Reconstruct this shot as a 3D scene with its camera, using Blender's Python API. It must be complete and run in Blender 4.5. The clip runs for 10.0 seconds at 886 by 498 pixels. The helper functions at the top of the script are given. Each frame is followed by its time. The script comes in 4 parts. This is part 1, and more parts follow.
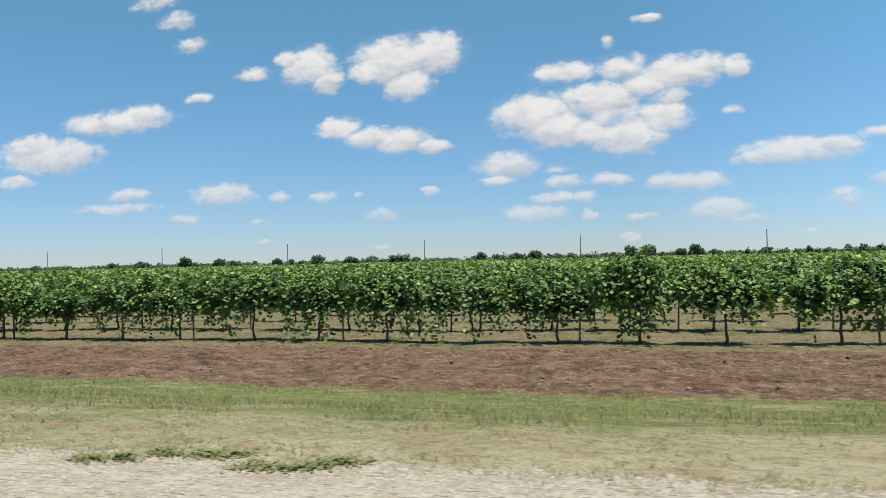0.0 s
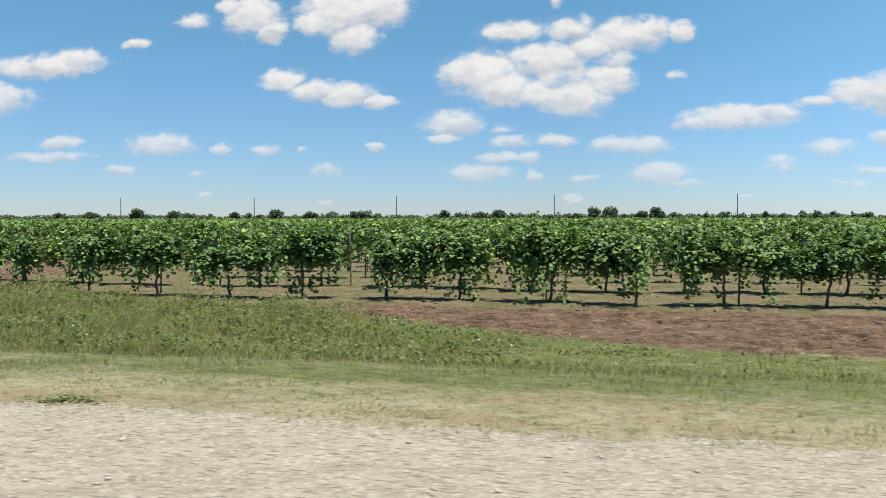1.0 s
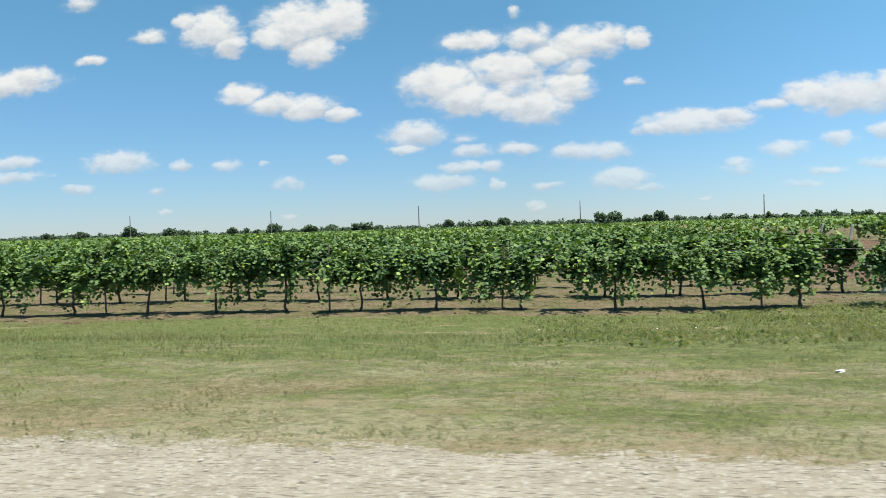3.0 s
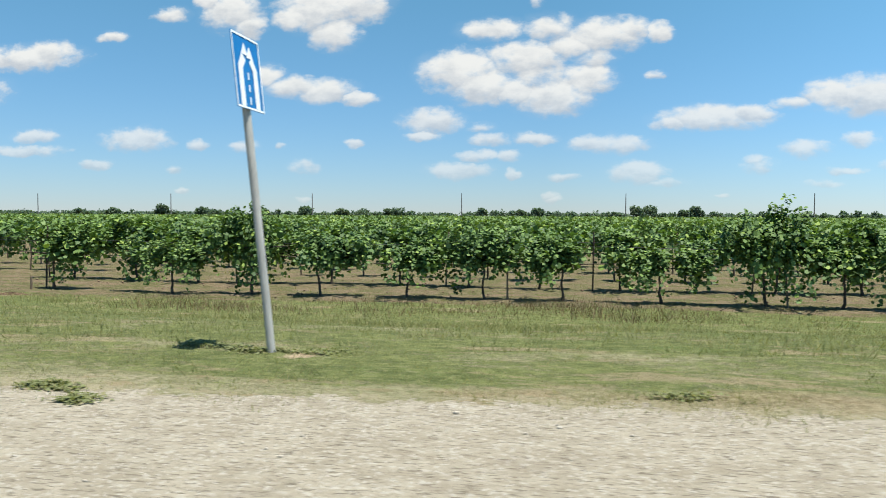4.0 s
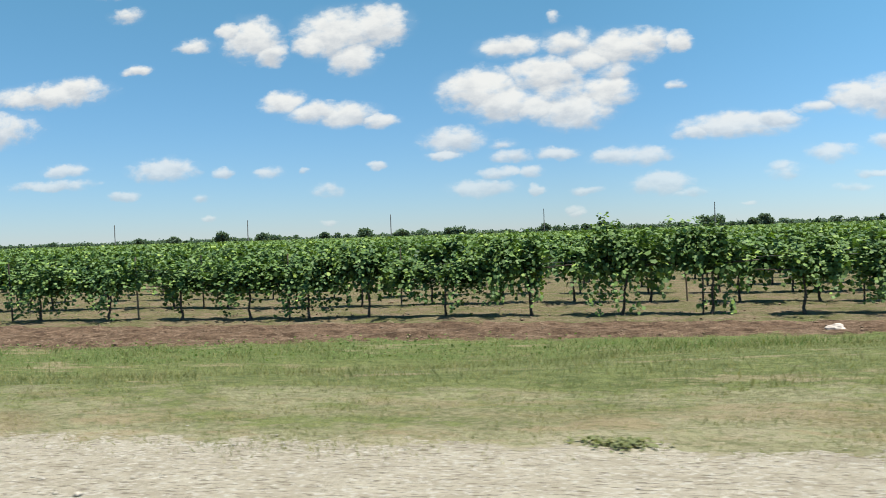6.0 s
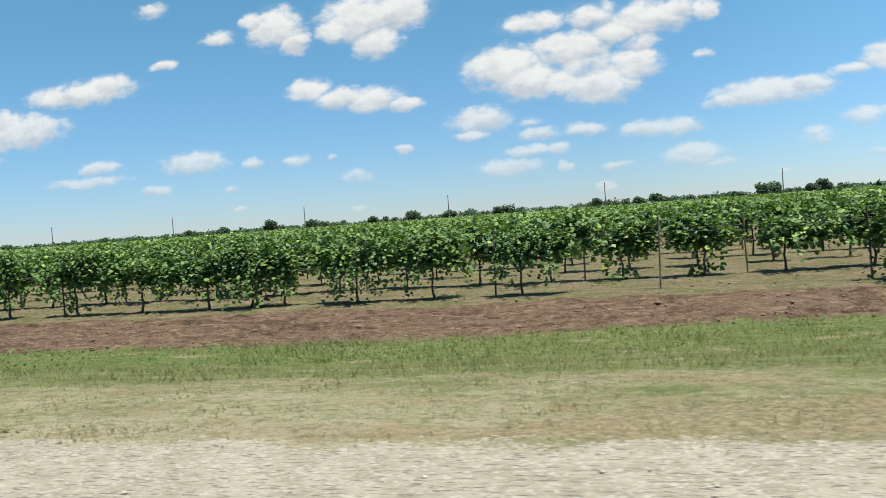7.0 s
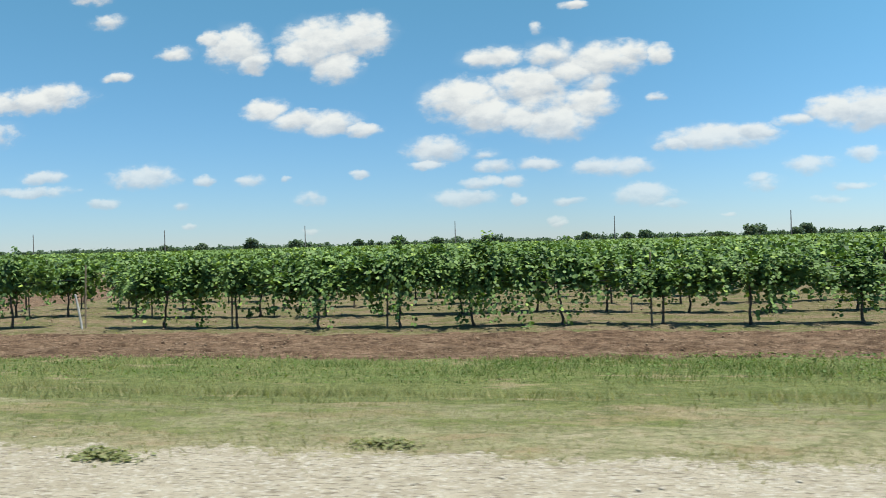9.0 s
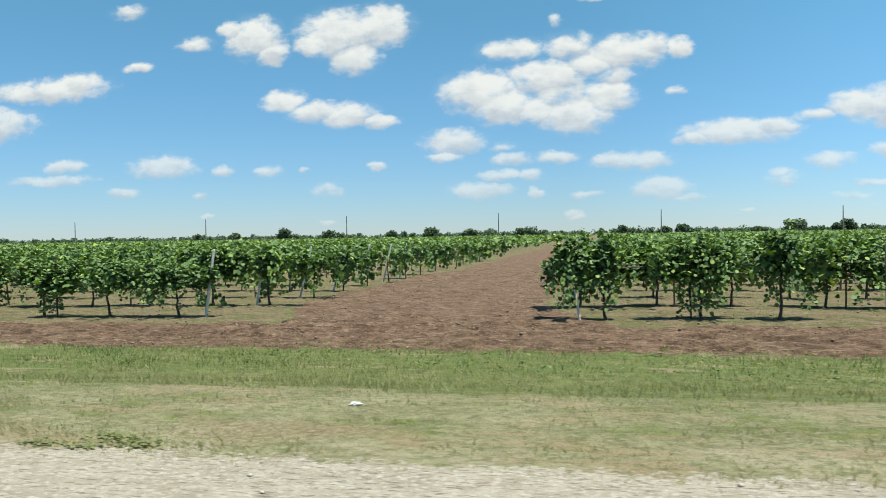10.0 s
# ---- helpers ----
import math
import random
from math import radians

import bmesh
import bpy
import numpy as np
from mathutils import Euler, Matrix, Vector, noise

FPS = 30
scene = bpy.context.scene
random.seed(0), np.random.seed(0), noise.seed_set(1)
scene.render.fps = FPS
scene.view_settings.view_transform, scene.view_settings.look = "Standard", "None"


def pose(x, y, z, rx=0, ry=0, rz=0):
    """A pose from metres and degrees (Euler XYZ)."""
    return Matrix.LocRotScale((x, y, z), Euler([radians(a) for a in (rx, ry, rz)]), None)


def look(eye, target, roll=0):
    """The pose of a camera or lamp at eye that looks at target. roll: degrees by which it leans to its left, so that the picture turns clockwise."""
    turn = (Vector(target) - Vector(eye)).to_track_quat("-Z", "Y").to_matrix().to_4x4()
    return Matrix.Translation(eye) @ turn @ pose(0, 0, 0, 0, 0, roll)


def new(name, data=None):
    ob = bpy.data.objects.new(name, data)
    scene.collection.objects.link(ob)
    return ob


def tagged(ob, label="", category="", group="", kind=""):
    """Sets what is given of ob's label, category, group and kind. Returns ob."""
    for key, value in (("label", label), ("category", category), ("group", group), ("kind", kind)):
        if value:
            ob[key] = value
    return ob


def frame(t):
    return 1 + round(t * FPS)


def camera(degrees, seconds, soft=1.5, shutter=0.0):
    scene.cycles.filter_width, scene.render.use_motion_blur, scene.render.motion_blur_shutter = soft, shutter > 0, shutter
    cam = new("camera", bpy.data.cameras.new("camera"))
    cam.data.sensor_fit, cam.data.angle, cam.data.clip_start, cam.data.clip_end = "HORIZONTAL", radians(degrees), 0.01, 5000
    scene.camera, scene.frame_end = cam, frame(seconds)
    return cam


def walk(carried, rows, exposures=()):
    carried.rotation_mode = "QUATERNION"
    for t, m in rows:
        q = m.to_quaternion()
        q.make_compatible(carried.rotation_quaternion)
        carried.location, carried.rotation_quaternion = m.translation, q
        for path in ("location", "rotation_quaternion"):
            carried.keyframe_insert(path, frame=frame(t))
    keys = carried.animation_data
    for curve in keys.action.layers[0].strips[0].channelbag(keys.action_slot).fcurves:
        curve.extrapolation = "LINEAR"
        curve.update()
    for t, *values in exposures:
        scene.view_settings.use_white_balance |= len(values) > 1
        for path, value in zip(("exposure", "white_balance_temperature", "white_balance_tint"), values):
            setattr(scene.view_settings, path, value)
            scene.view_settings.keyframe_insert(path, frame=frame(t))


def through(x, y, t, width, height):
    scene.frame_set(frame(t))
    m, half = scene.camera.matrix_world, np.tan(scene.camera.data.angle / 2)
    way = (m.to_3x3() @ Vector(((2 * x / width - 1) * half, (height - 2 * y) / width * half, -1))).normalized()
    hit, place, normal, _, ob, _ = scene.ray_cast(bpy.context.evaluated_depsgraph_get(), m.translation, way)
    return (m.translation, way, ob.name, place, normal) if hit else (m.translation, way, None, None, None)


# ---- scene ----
cam = camera(59.0, 10.0, soft=0.65, shutter=0.03)


EYE = 2.0  # above the vineyard floor; the road lies 0.65 m above that floor
DRIVE = (  # seconds, place along the road, turn, tilt and lean
    (0.0, -2.10, 15.97, 0.86, 1.36),
    (0.3, -8.65, 13.87, 0.30, 2.20),
    (0.4, -10.83, 13.42, 0.26, 2.25),
    (0.5, -12.91, 13.74, -0.78, 1.14),
    (0.8, -19.06, 11.19, -0.95, 0.19),
    (1.0, -23.15, 11.86, -2.27, 0.09),
    (1.1, -25.24, 11.24, -2.43, -0.82),
    (1.3, -29.42, 10.73, -1.79, 0.37),
    (1.4, -31.11, 9.92, -2.04, 0.38),
    (1.5, -32.84, 9.21, -1.75, 0.86),
    (1.8, -39.49, 6.90, -0.91, 0.30),
    (2.0, -44.25, 7.20, 0.21, 3.27),
    (2.1, -46.23, 8.52, -1.03, 1.06),
    (2.2, -48.05, 8.94, -1.30, 0.67),
    (2.4, -51.72, 6.47, -1.33, -0.02),
    (2.5, -53.72, 7.67, -1.43, -0.02),
    (2.6, -56.14, 9.54, -1.81, 0.21),
    (2.7, -58.56, 9.86, -1.56, 1.63),
    (3.8, -81.43, 8.05, -1.97, 0.90),
    (4.0, -85.55, 10.32, -2.44, -0.29),
    (4.2, -89.85, 9.36, -1.26, -0.34),
    (4.3, -91.89, 11.32, -1.70, 1.33),
    (4.5, -95.96, 11.95, -2.67, 0.88),
    (4.8, -102.25, 10.85, -2.41, -0.01),
    (5.0, -106.42, 12.40, -2.08, -0.35),
    (5.2, -110.59, 13.05, -1.55, 1.15),
    (5.3, -112.19, 12.33, -1.91, -0.01),
    (5.5, -115.52, 11.96, -0.89, 0.46),
    (5.7, -119.64, 12.04, -0.70, 1.21),
    (6.8, -142.58, 13.20, -2.78, 3.63),
    (7.0, -146.65, 14.35, -2.31, 4.20),
    (7.2, -150.64, 13.95, -0.62, 3.39),
    (7.3, -152.64, 12.81, 0.08, 4.22),
    (7.5, -156.69, 12.54, 0.05, 2.95),
    (7.8, -162.65, 11.52, 0.16, 2.28),
    (8.0, -166.60, 10.73, -0.01, 1.35),
    (8.2, -170.48, 10.82, -0.48, 0.79),
    (8.5, -176.39, 11.34, -0.43, 1.17),
    (8.7, -179.85, 10.44, -0.72, 1.00),
    (8.8, -181.53, 10.89, -0.53, 1.78),
    (9.0, -185.98, 10.83, -0.41, 1.55),
    (9.2, -189.78, 10.82, -0.59, 1.63),
    (9.5, -195.46, 11.75, -2.06, 0.23),
    (9.7, -199.23, 12.02, -2.06, -0.37),
    (9.9, -202.98, 11.88, -1.68, 0.88),
    (10.0, -204.85, 12.04, -0.94, 0.95),
)
walk(cam, [(t, pose(x, 0, EYE, 90 + pitch, roll, yaw)) for t, x, yaw, pitch, roll in DRIVE],
     exposures=[(0, 0.88, 6650, 10), (0.8, 0.93, 6650, 10), (1.2, 0.95, 6640, 9), (2.2, 0.98, 6580, 7), (8.0, 0.98, 6560, 6), (10, 0.98, 6530, 3)])

# ---- world: sky, clouds, sun ----
SUN = Vector((-0.27, 0.12, -1.0)).normalized()  # the way the light goes
world = bpy.data.worlds.new("sky")
world.use_nodes = True
scene.world = world
wt = world.node_tree
wt.nodes.clear()


def wnode(kind, **values):
    n = wt.nodes.new(kind)
    for key, value in values.items():
        if key == "operation":
            n.operation = value
        elif key == "blend":
            n.blend_type = value
        elif key == "data":
            n.data_type = value
    return n


def plug(tree, node, slot, value):
    if isinstance(value, bpy.types.NodeSocket):
        tree.links.new(value, node.inputs[slot])
    else:
        node.inputs[slot].default_value = value


def vmath(op, a, b=None, c=None):
    n = wnode("ShaderNodeVectorMath", operation=op)
    for i, value in enumerate((a, b, c)):
        if value is not None:
            plug(wt, n, i, value)
    return n.outputs["Value"] if op == "LENGTH" else n.outputs["Vector"]


def smath(op, a, b=None, c=None, clamp=False):
    n = wnode("ShaderNodeMath", operation=op)
    n.use_clamp = clamp
    for i, value in enumerate((a, b, c)):
        if value is not None:
            plug(wt, n, i, value)
    return n.outputs[0]


sky = wnode("ShaderNodeTexSky")
sky.sky_type = "NISHITA"
sky.sun_disc = False
sky.sun_elevation = math.asin(-SUN.z)
sky.sun_rotation = math.atan2(-SUN.x, -SUN.y)
sky.altitude, sky.air_density, sky.dust_density, sky.ozone_density = 50, 1.0, 0.0, 2.0

# clouds lie on a plane ahead: u to the right and v up, both per unit of distance
way = wnode("ShaderNodeTexCoord").outputs["Generated"]
split = wnode("ShaderNodeSeparateXYZ")
plug(wt, split, 0, way)
depth = smath("MAXIMUM", split.outputs[1], 0.02)
flat = wnode("ShaderNodeCombineXYZ")
plug(wt, flat, 0, smath("DIVIDE", split.outputs[0], depth))
plug(wt, flat, 1, smath("DIVIDE", split.outputs[2], depth))


def sky_noise(scale, detail, rough=0.55, stretch=1.6):
    squash = vmath("MULTIPLY", flat.outputs[0], (1.0, stretch, 1.0))
    n = wnode("ShaderNodeTexNoise")
    plug(wt, n, "Vector", squash)
    plug(wt, n, "Scale", scale)
    plug(wt, n, "Detail", detail)
    plug(wt, n, "Roughness", rough)
    return n


bend = sky_noise(30, 4, 0.55)
bent = vmath("MULTIPLY_ADD", vmath("SUBTRACT", bend.outputs["Color"], (0.5, 0.5, 0.5)), (0.026, 0.016, 0.0), flat.outputs[0])
bent_split = wnode("ShaderNodeSeparateXYZ")
plug(wt, bent_split, 0, bent)
PUFFS = []


def puff(u, v, a, b, thick=1.0):
    """One lump of cloud: its middle, half width and half height, and how thick it is."""
    PUFFS.append((u, v, a * 1.06, b * 1.08, thick))


puff(-0.352, 0.274, 0.058, 0.032)
puff(-0.296, 0.278, 0.046, 0.028)
puff(-0.329, 0.240, 0.036, 0.024)
puff(-0.385, 0.262, 0.033, 0.017)
puff(-0.474, 0.275, 0.043, 0.028)
puff(-0.449, 0.253, 0.027, 0.016)
puff(-0.508, 0.289, 0.018, 0.014)
puff(-0.649, 0.245, 0.024, 0.008)
puff(-0.789, 0.221, 0.090, 0.019)
puff(-0.749, 0.227, 0.043, 0.017)
puff(-0.835, 0.221, 0.055, 0.015)
puff(-0.920, 0.176, 0.098, 0.028)
puff(-0.946, 0.190, 0.058, 0.021)
puff(-0.981, 0.139, 0.037, 0.011)
puff(-0.774, 0.109, 0.038, 0.011)
puff(-0.617, 0.103, 0.052, 0.016)
puff(-0.679, 0.070, 0.026, 0.007)
puff(-0.522, 0.096, 0.016, 0.008)
puff(-0.430, 0.186, 0.034, 0.014)
puff(-0.389, 0.171, 0.039, 0.014)
puff(-0.340, 0.164, 0.042, 0.016)
puff(-0.296, 0.153, 0.026, 0.010)
puff(-0.300, 0.094, 0.016, 0.007)
puff(-0.162, 0.185, 0.054, 0.028)
puff(-0.130, 0.165, 0.045, 0.025)
puff(-0.075, 0.199, 0.056, 0.023)
puff(-0.088, 0.157, 0.031, 0.019)
puff(-0.043, 0.150, 0.053, 0.024)
puff(-0.001, 0.171, 0.035, 0.021)
puff(0.018, 0.225, 0.054, 0.022)
puff(0.054, 0.230, 0.023, 0.014)
puff(-0.020, 0.213, 0.032, 0.017)
puff(-0.120, 0.235, 0.042, 0.015)
puff(0.086, 0.224, 0.018, 0.012)
puff(-0.198, 0.121, 0.043, 0.017)
puff(-0.210, 0.102, 0.025, 0.007)
puff(-0.065, 0.098, 0.028, 0.008)
puff(0.026, 0.090, 0.050, 0.012)
puff(0.151, 0.120, 0.068, 0.015)
puff(0.193, 0.125, 0.029, 0.011)
puff(0.101, 0.115, 0.023, 0.009)
puff(-0.137, 0.078, 0.029, 0.008)
puff(-0.099, 0.077, 0.016, 0.009)
puff(-0.163, 0.059, 0.044, 0.012)
puff(-0.091, 0.054, 0.012, 0.006)
puff(0.063, 0.055, 0.037, 0.014)
puff(-0.018, 0.294, 0.018, 0.006)
puff(0.332, 0.144, 0.071, 0.025)
puff(0.287, 0.147, 0.035, 0.018)
puff(0.380, 0.149, 0.038, 0.022)
puff(0.374, 0.100, 0.029, 0.009)
puff(0.315, 0.092, 0.021, 0.010, 0.9)
puff(-0.561, 0.273, 0.027, 0.010, 0.8)
puff(-0.798, 0.089, 0.069, 0.008, 0.8)
puff(-0.371, 0.022, 0.014, 0.005, 0.8)
puff(-0.122, 0.097, 0.026, 0.007, 0.8)
puff(-0.041, 0.021, 0.011, 0.005, 0.8)
puff(0.241, 0.136, 0.025, 0.008, 0.8)
puff(0.258, 0.082, 0.029, 0.012, 0.8)
puff(0.301, 0.056, 0.020, 0.005, 0.8)
puff(-0.045, 0.025, 0.010, 0.005, 0.8)
puff(-0.457, 0.091, 0.021, 0.008, 0.7)
puff(-0.548, 0.032, 0.012, 0.005, 0.7)
puff(-0.046, 0.236, 0.033, 0.017, 0.7)
puff(-0.028, 0.049, 0.019, 0.005, 0.7)
puff(0.372, 0.062, 0.029, 0.007, 0.7)
puff(0.161, 0.026, 0.011, 0.003, 0.7)
puff(-0.059, 0.176, 0.041, 0.020, 0.7)
puff(-0.683, 0.363, 0.029, 0.012, 0.6)
puff(-0.663, 0.325, 0.025, 0.010, 0.6)
puff(-0.372, 0.064, 0.021, 0.010, 0.6)
puff(-0.401, 0.092, 0.007, 0.004, 0.6)
puff(0.198, 0.069, 0.015, 0.006, 0.6)
puff(0.007, 0.198, 0.027, 0.014, 0.6)
puff(-0.558, 0.063, 0.013, 0.005, 0.5)
puff(0.082, 0.174, 0.011, 0.005, 0.5)
puff(-0.064, 0.269, 0.009, 0.007, 0.5)
puff(0.278, 0.040, 0.021, 0.005, 0.5)
puff(-0.723, 0.393, 0.039, 0.010, 0.5)
puff(-0.132, 0.112, 0.017, 0.006, 0.5)
puff(0.098, 0.041, 0.023, 0.005, 0.5)
puff(0.203, 0.062, 0.020, 0.008, 0.5)


def cloud_field():
    """The thickest lump at each place, three lumps to a vector."""
    uu, vv = wnode("ShaderNodeCombineXYZ"), wnode("ShaderNodeCombineXYZ")
    for i in range(3):
        plug(wt, uu, i, bent_split.outputs[0])
        plug(wt, vv, i, bent_split.outputs[1])
    best = low = None
    for k in range(0, len(PUFFS), 3):
        trio = (PUFFS[k:k + 3] + [PUFFS[k]] * 2)[:3]
        du = vmath("MULTIPLY_ADD", uu.outputs[0], [1 / p[2] for p in trio], [-p[0] / p[2] for p in trio])
        dv = vmath("MULTIPLY_ADD", vv.outputs[0], [1 / p[3] for p in trio], [-p[1] / p[3] for p in trio])
        dist = vmath("MULTIPLY_ADD", dv, dv, vmath("MULTIPLY", du, du))
        lump = vmath("MULTIPLY_ADD", dist, [-p[4] for p in trio], [p[4] for p in trio])
        under = vmath("MULTIPLY_ADD", dv, (-0.5, -0.5, -0.5), lump)
        best = lump if best is None else vmath("MAXIMUM", best, lump)
        low = under if low is None else vmath("MAXIMUM", low, under)
    tops = []
    for vector in (best, low):
        s = wnode("ShaderNodeSeparateXYZ")
        plug(wt, s, 0, vector)
        tops.append(smath("MAXIMUM", smath("MAXIMUM", s.outputs[0], s.outputs[1]), s.outputs[2]))
    return tops


field, underside = cloud_field()
ragged = sky_noise(46, 6, 0.54)
lumps = sky_noise(26, 3, 0.5)
body = smath("ADD", smath("MAXIMUM", field, -2.0), smath("MULTIPLY", smath("SUBTRACT", ragged.outputs[0], 0.52), 1.8))
body = smath("ADD", body, smath("MULTIPLY", smath("SUBTRACT", lumps.outputs[0], 0.5), 0.7))


def sky_step(value, lo, hi, a=0.0, b=1.0):
    n = wnode("ShaderNodeMapRange")
    n.interpolation_type = "SMOOTHSTEP"
    for slot, v in (("Value", value), ("From Min", lo), ("From Max", hi), ("To Min", a), ("To Max", b)):
        plug(wt, n, slot, v)
    return n.outputs[0]


ahead = smath("GREATER_THAN", split.outputs[1], 0.05)
veil = sky_step(field, -0.6, 0.9, 0.0, 0.16)
cover = smath("MULTIPLY", smath("MAXIMUM", sky_step(body, -0.30, 0.80, 0.0, 0.97), veil), ahead)
# low clouds fade into the haze
cover = smath("MULTIPLY", cover, sky_step(split.outputs[2], 0.0, 0.19, 0.45, 1.0))
grey = sky_noise(30, 5, 0.6, 1.8)
shade = smath("ADD", smath("SUBTRACT", underside, field), smath("MULTIPLY", smath("SUBTRACT", grey.outputs[0], 0.5), 1.1))
tone = wnode("ShaderNodeMix", data="RGBA")
plug(wt, tone, 0, sky_step(shade, -0.25, 0.5))
plug(wt, tone, "A", (0.456, 0.454, 0.452, 1))
plug(wt, tone, "B", (0.288, 0.306, 0.338, 1))
dim = wnode("ShaderNodeMix", data="RGBA", blend="MULTIPLY")
plug(wt, dim, 0, 1.0)
sunward = smath("MULTIPLY_ADD", smath("MAXIMUM", smath("ADD", split.outputs[0], 0.05), 0.0), 0.55, 1.0)
plug(wt, dim, "A", vmath("SCALE", sky.outputs[0]))
wt.links.new(sunward, [n for n in wt.nodes if n.bl_idname == "ShaderNodeVectorMath"][-1].inputs["Scale"])
tint = wnode("ShaderNodeMix", data="RGBA")
plug(wt, tint, 0, smath("MULTIPLY", split.outputs[2], 2.6, clamp=True))
plug(wt, tint, "A", (0.0322, 0.0404, 0.0604, 1))
plug(wt, tint, "B", (0.0410, 0.0710, 0.0680, 1))
wt.links.new(tint.outputs["Result"], [i for i in dim.inputs if i.name == "B" and i.type == "RGBA"][0])
over = wnode("ShaderNodeMix", data="RGBA")
plug(wt, over, 0, cover)
plug(wt, over, "A", dim.outputs["Result"])
plug(wt, over, "B", tone.outputs["Result"])
for n in wt.nodes:
    if n.bl_idname == "ShaderNodeMix":
        n.clamp_factor = True
glow = wnode("ShaderNodeBackground")
wt.links.new(over.outputs["Result"], glow.inputs[0])
glow.inputs[1].default_value = 1.0
world_out = wnode("ShaderNodeOutputWorld")
wt.links.new(glow.outputs[0], world_out.inputs[0])

lamp = new("sun", bpy.data.lights.new("sun", "SUN"))
lamp.data.energy, lamp.data.angle, lamp.data.color = 5.0, radians(0.55), (1.0, 0.955, 0.88)
lamp.matrix_world = look((0, 0, 60), Vector((0, 0, 60)) + SUN)

# ---- materials ----


def material(name):
    m = bpy.data.materials.new(name)
    m.use_nodes = True
    m.node_tree.nodes.clear()
    return m, m.node_tree


class Nodes:
    """A short way to write a node tree."""

    def __init__(self, tree):
        self.t = tree

    def n(self, kind, **slots):
        node = self.t.nodes.new(kind)
        for slot, value in slots.items():
            plug(self.t, node, slot.replace("_", " "), value)
        return node

    def math(self, op, a, b=0.0, clamp=False):
        node = self.t.nodes.new("ShaderNodeMath")
        node.operation, node.use_clamp = op, clamp
        plug(self.t, node, 0, a)
        plug(self.t, node, 1, b)
        return node.outputs[0]

    def mix(self, f, a, b, blend="MIX"):
        node = self.t.nodes.new("ShaderNodeMix")
        node.data_type, node.blend_type = "RGBA", blend
        plug(self.t, node, 0, f)
        for slot, value in (("A", a), ("B", b)):
            plug(self.t, node, slot, (*value, 1) if isinstance(value, tuple) and len(value) == 3 else value)
        return node.outputs["Result"]

    def noise(self, scale, detail=4, rough=0.55, vector=None, colour=False):
        node = self.n("ShaderNodeTexNoise", Scale=scale, Detail=detail, Roughness=rough)
        if vector is not None:
            plug(self.t, node, "Vector", vector)
        return node.outputs["Color" if colour else 0]

    def step(self, value, lo, hi, to_lo=0.0, to_hi=1.0):
        node = self.n("ShaderNodeMapRange", Value=value)
        node.interpolation_type = "SMOOTHSTEP"
        for slot, v in (("From Min", lo), ("From Max", hi), ("To Min", to_lo), ("To Max", to_hi)):
            plug(self.t, node, slot, v)
        return node.outputs[0]

    def place(self, sx=1.0, sy=1.0, sz=1.0):
        geo = self.n("ShaderNodeNewGeometry")
        mul = self.t.nodes.new("ShaderNodeVectorMath")
        mul.operation = "MULTIPLY"
        plug(self.t, mul, 0, geo.outputs["Position"])
        plug(self.t, mul, 1, (sx, sy, sz))
        return mul.outputs[0]

    def attr(self, name):
        node = self.n("ShaderNodeAttribute")
        node.attribute_name = name
        return node.outputs["Fac"]

    def finish(self, colour, roughness=0.9, bump=None, strength=0.5, distance=0.02, metal=0.0, specular=0.3):
        p = self.n("ShaderNodeBsdfPrincipled", Roughness=roughness, Metallic=metal)
        p.inputs["Specular IOR Level"].default_value = specular
        plug(self.t, p, "Base Color", (*colour, 1) if isinstance(colour, tuple) and len(colour) == 3 else colour)
        if bump is not None:
            b = self.n("ShaderNodeBump", Height=bump, Strength=strength, Distance=distance)
            self.t.links.new(b.outputs[0], p.inputs["Normal"])
        out = self.n("ShaderNodeOutputMaterial")
        self.t.links.new(p.outputs[0], out.inputs[0])
        return p


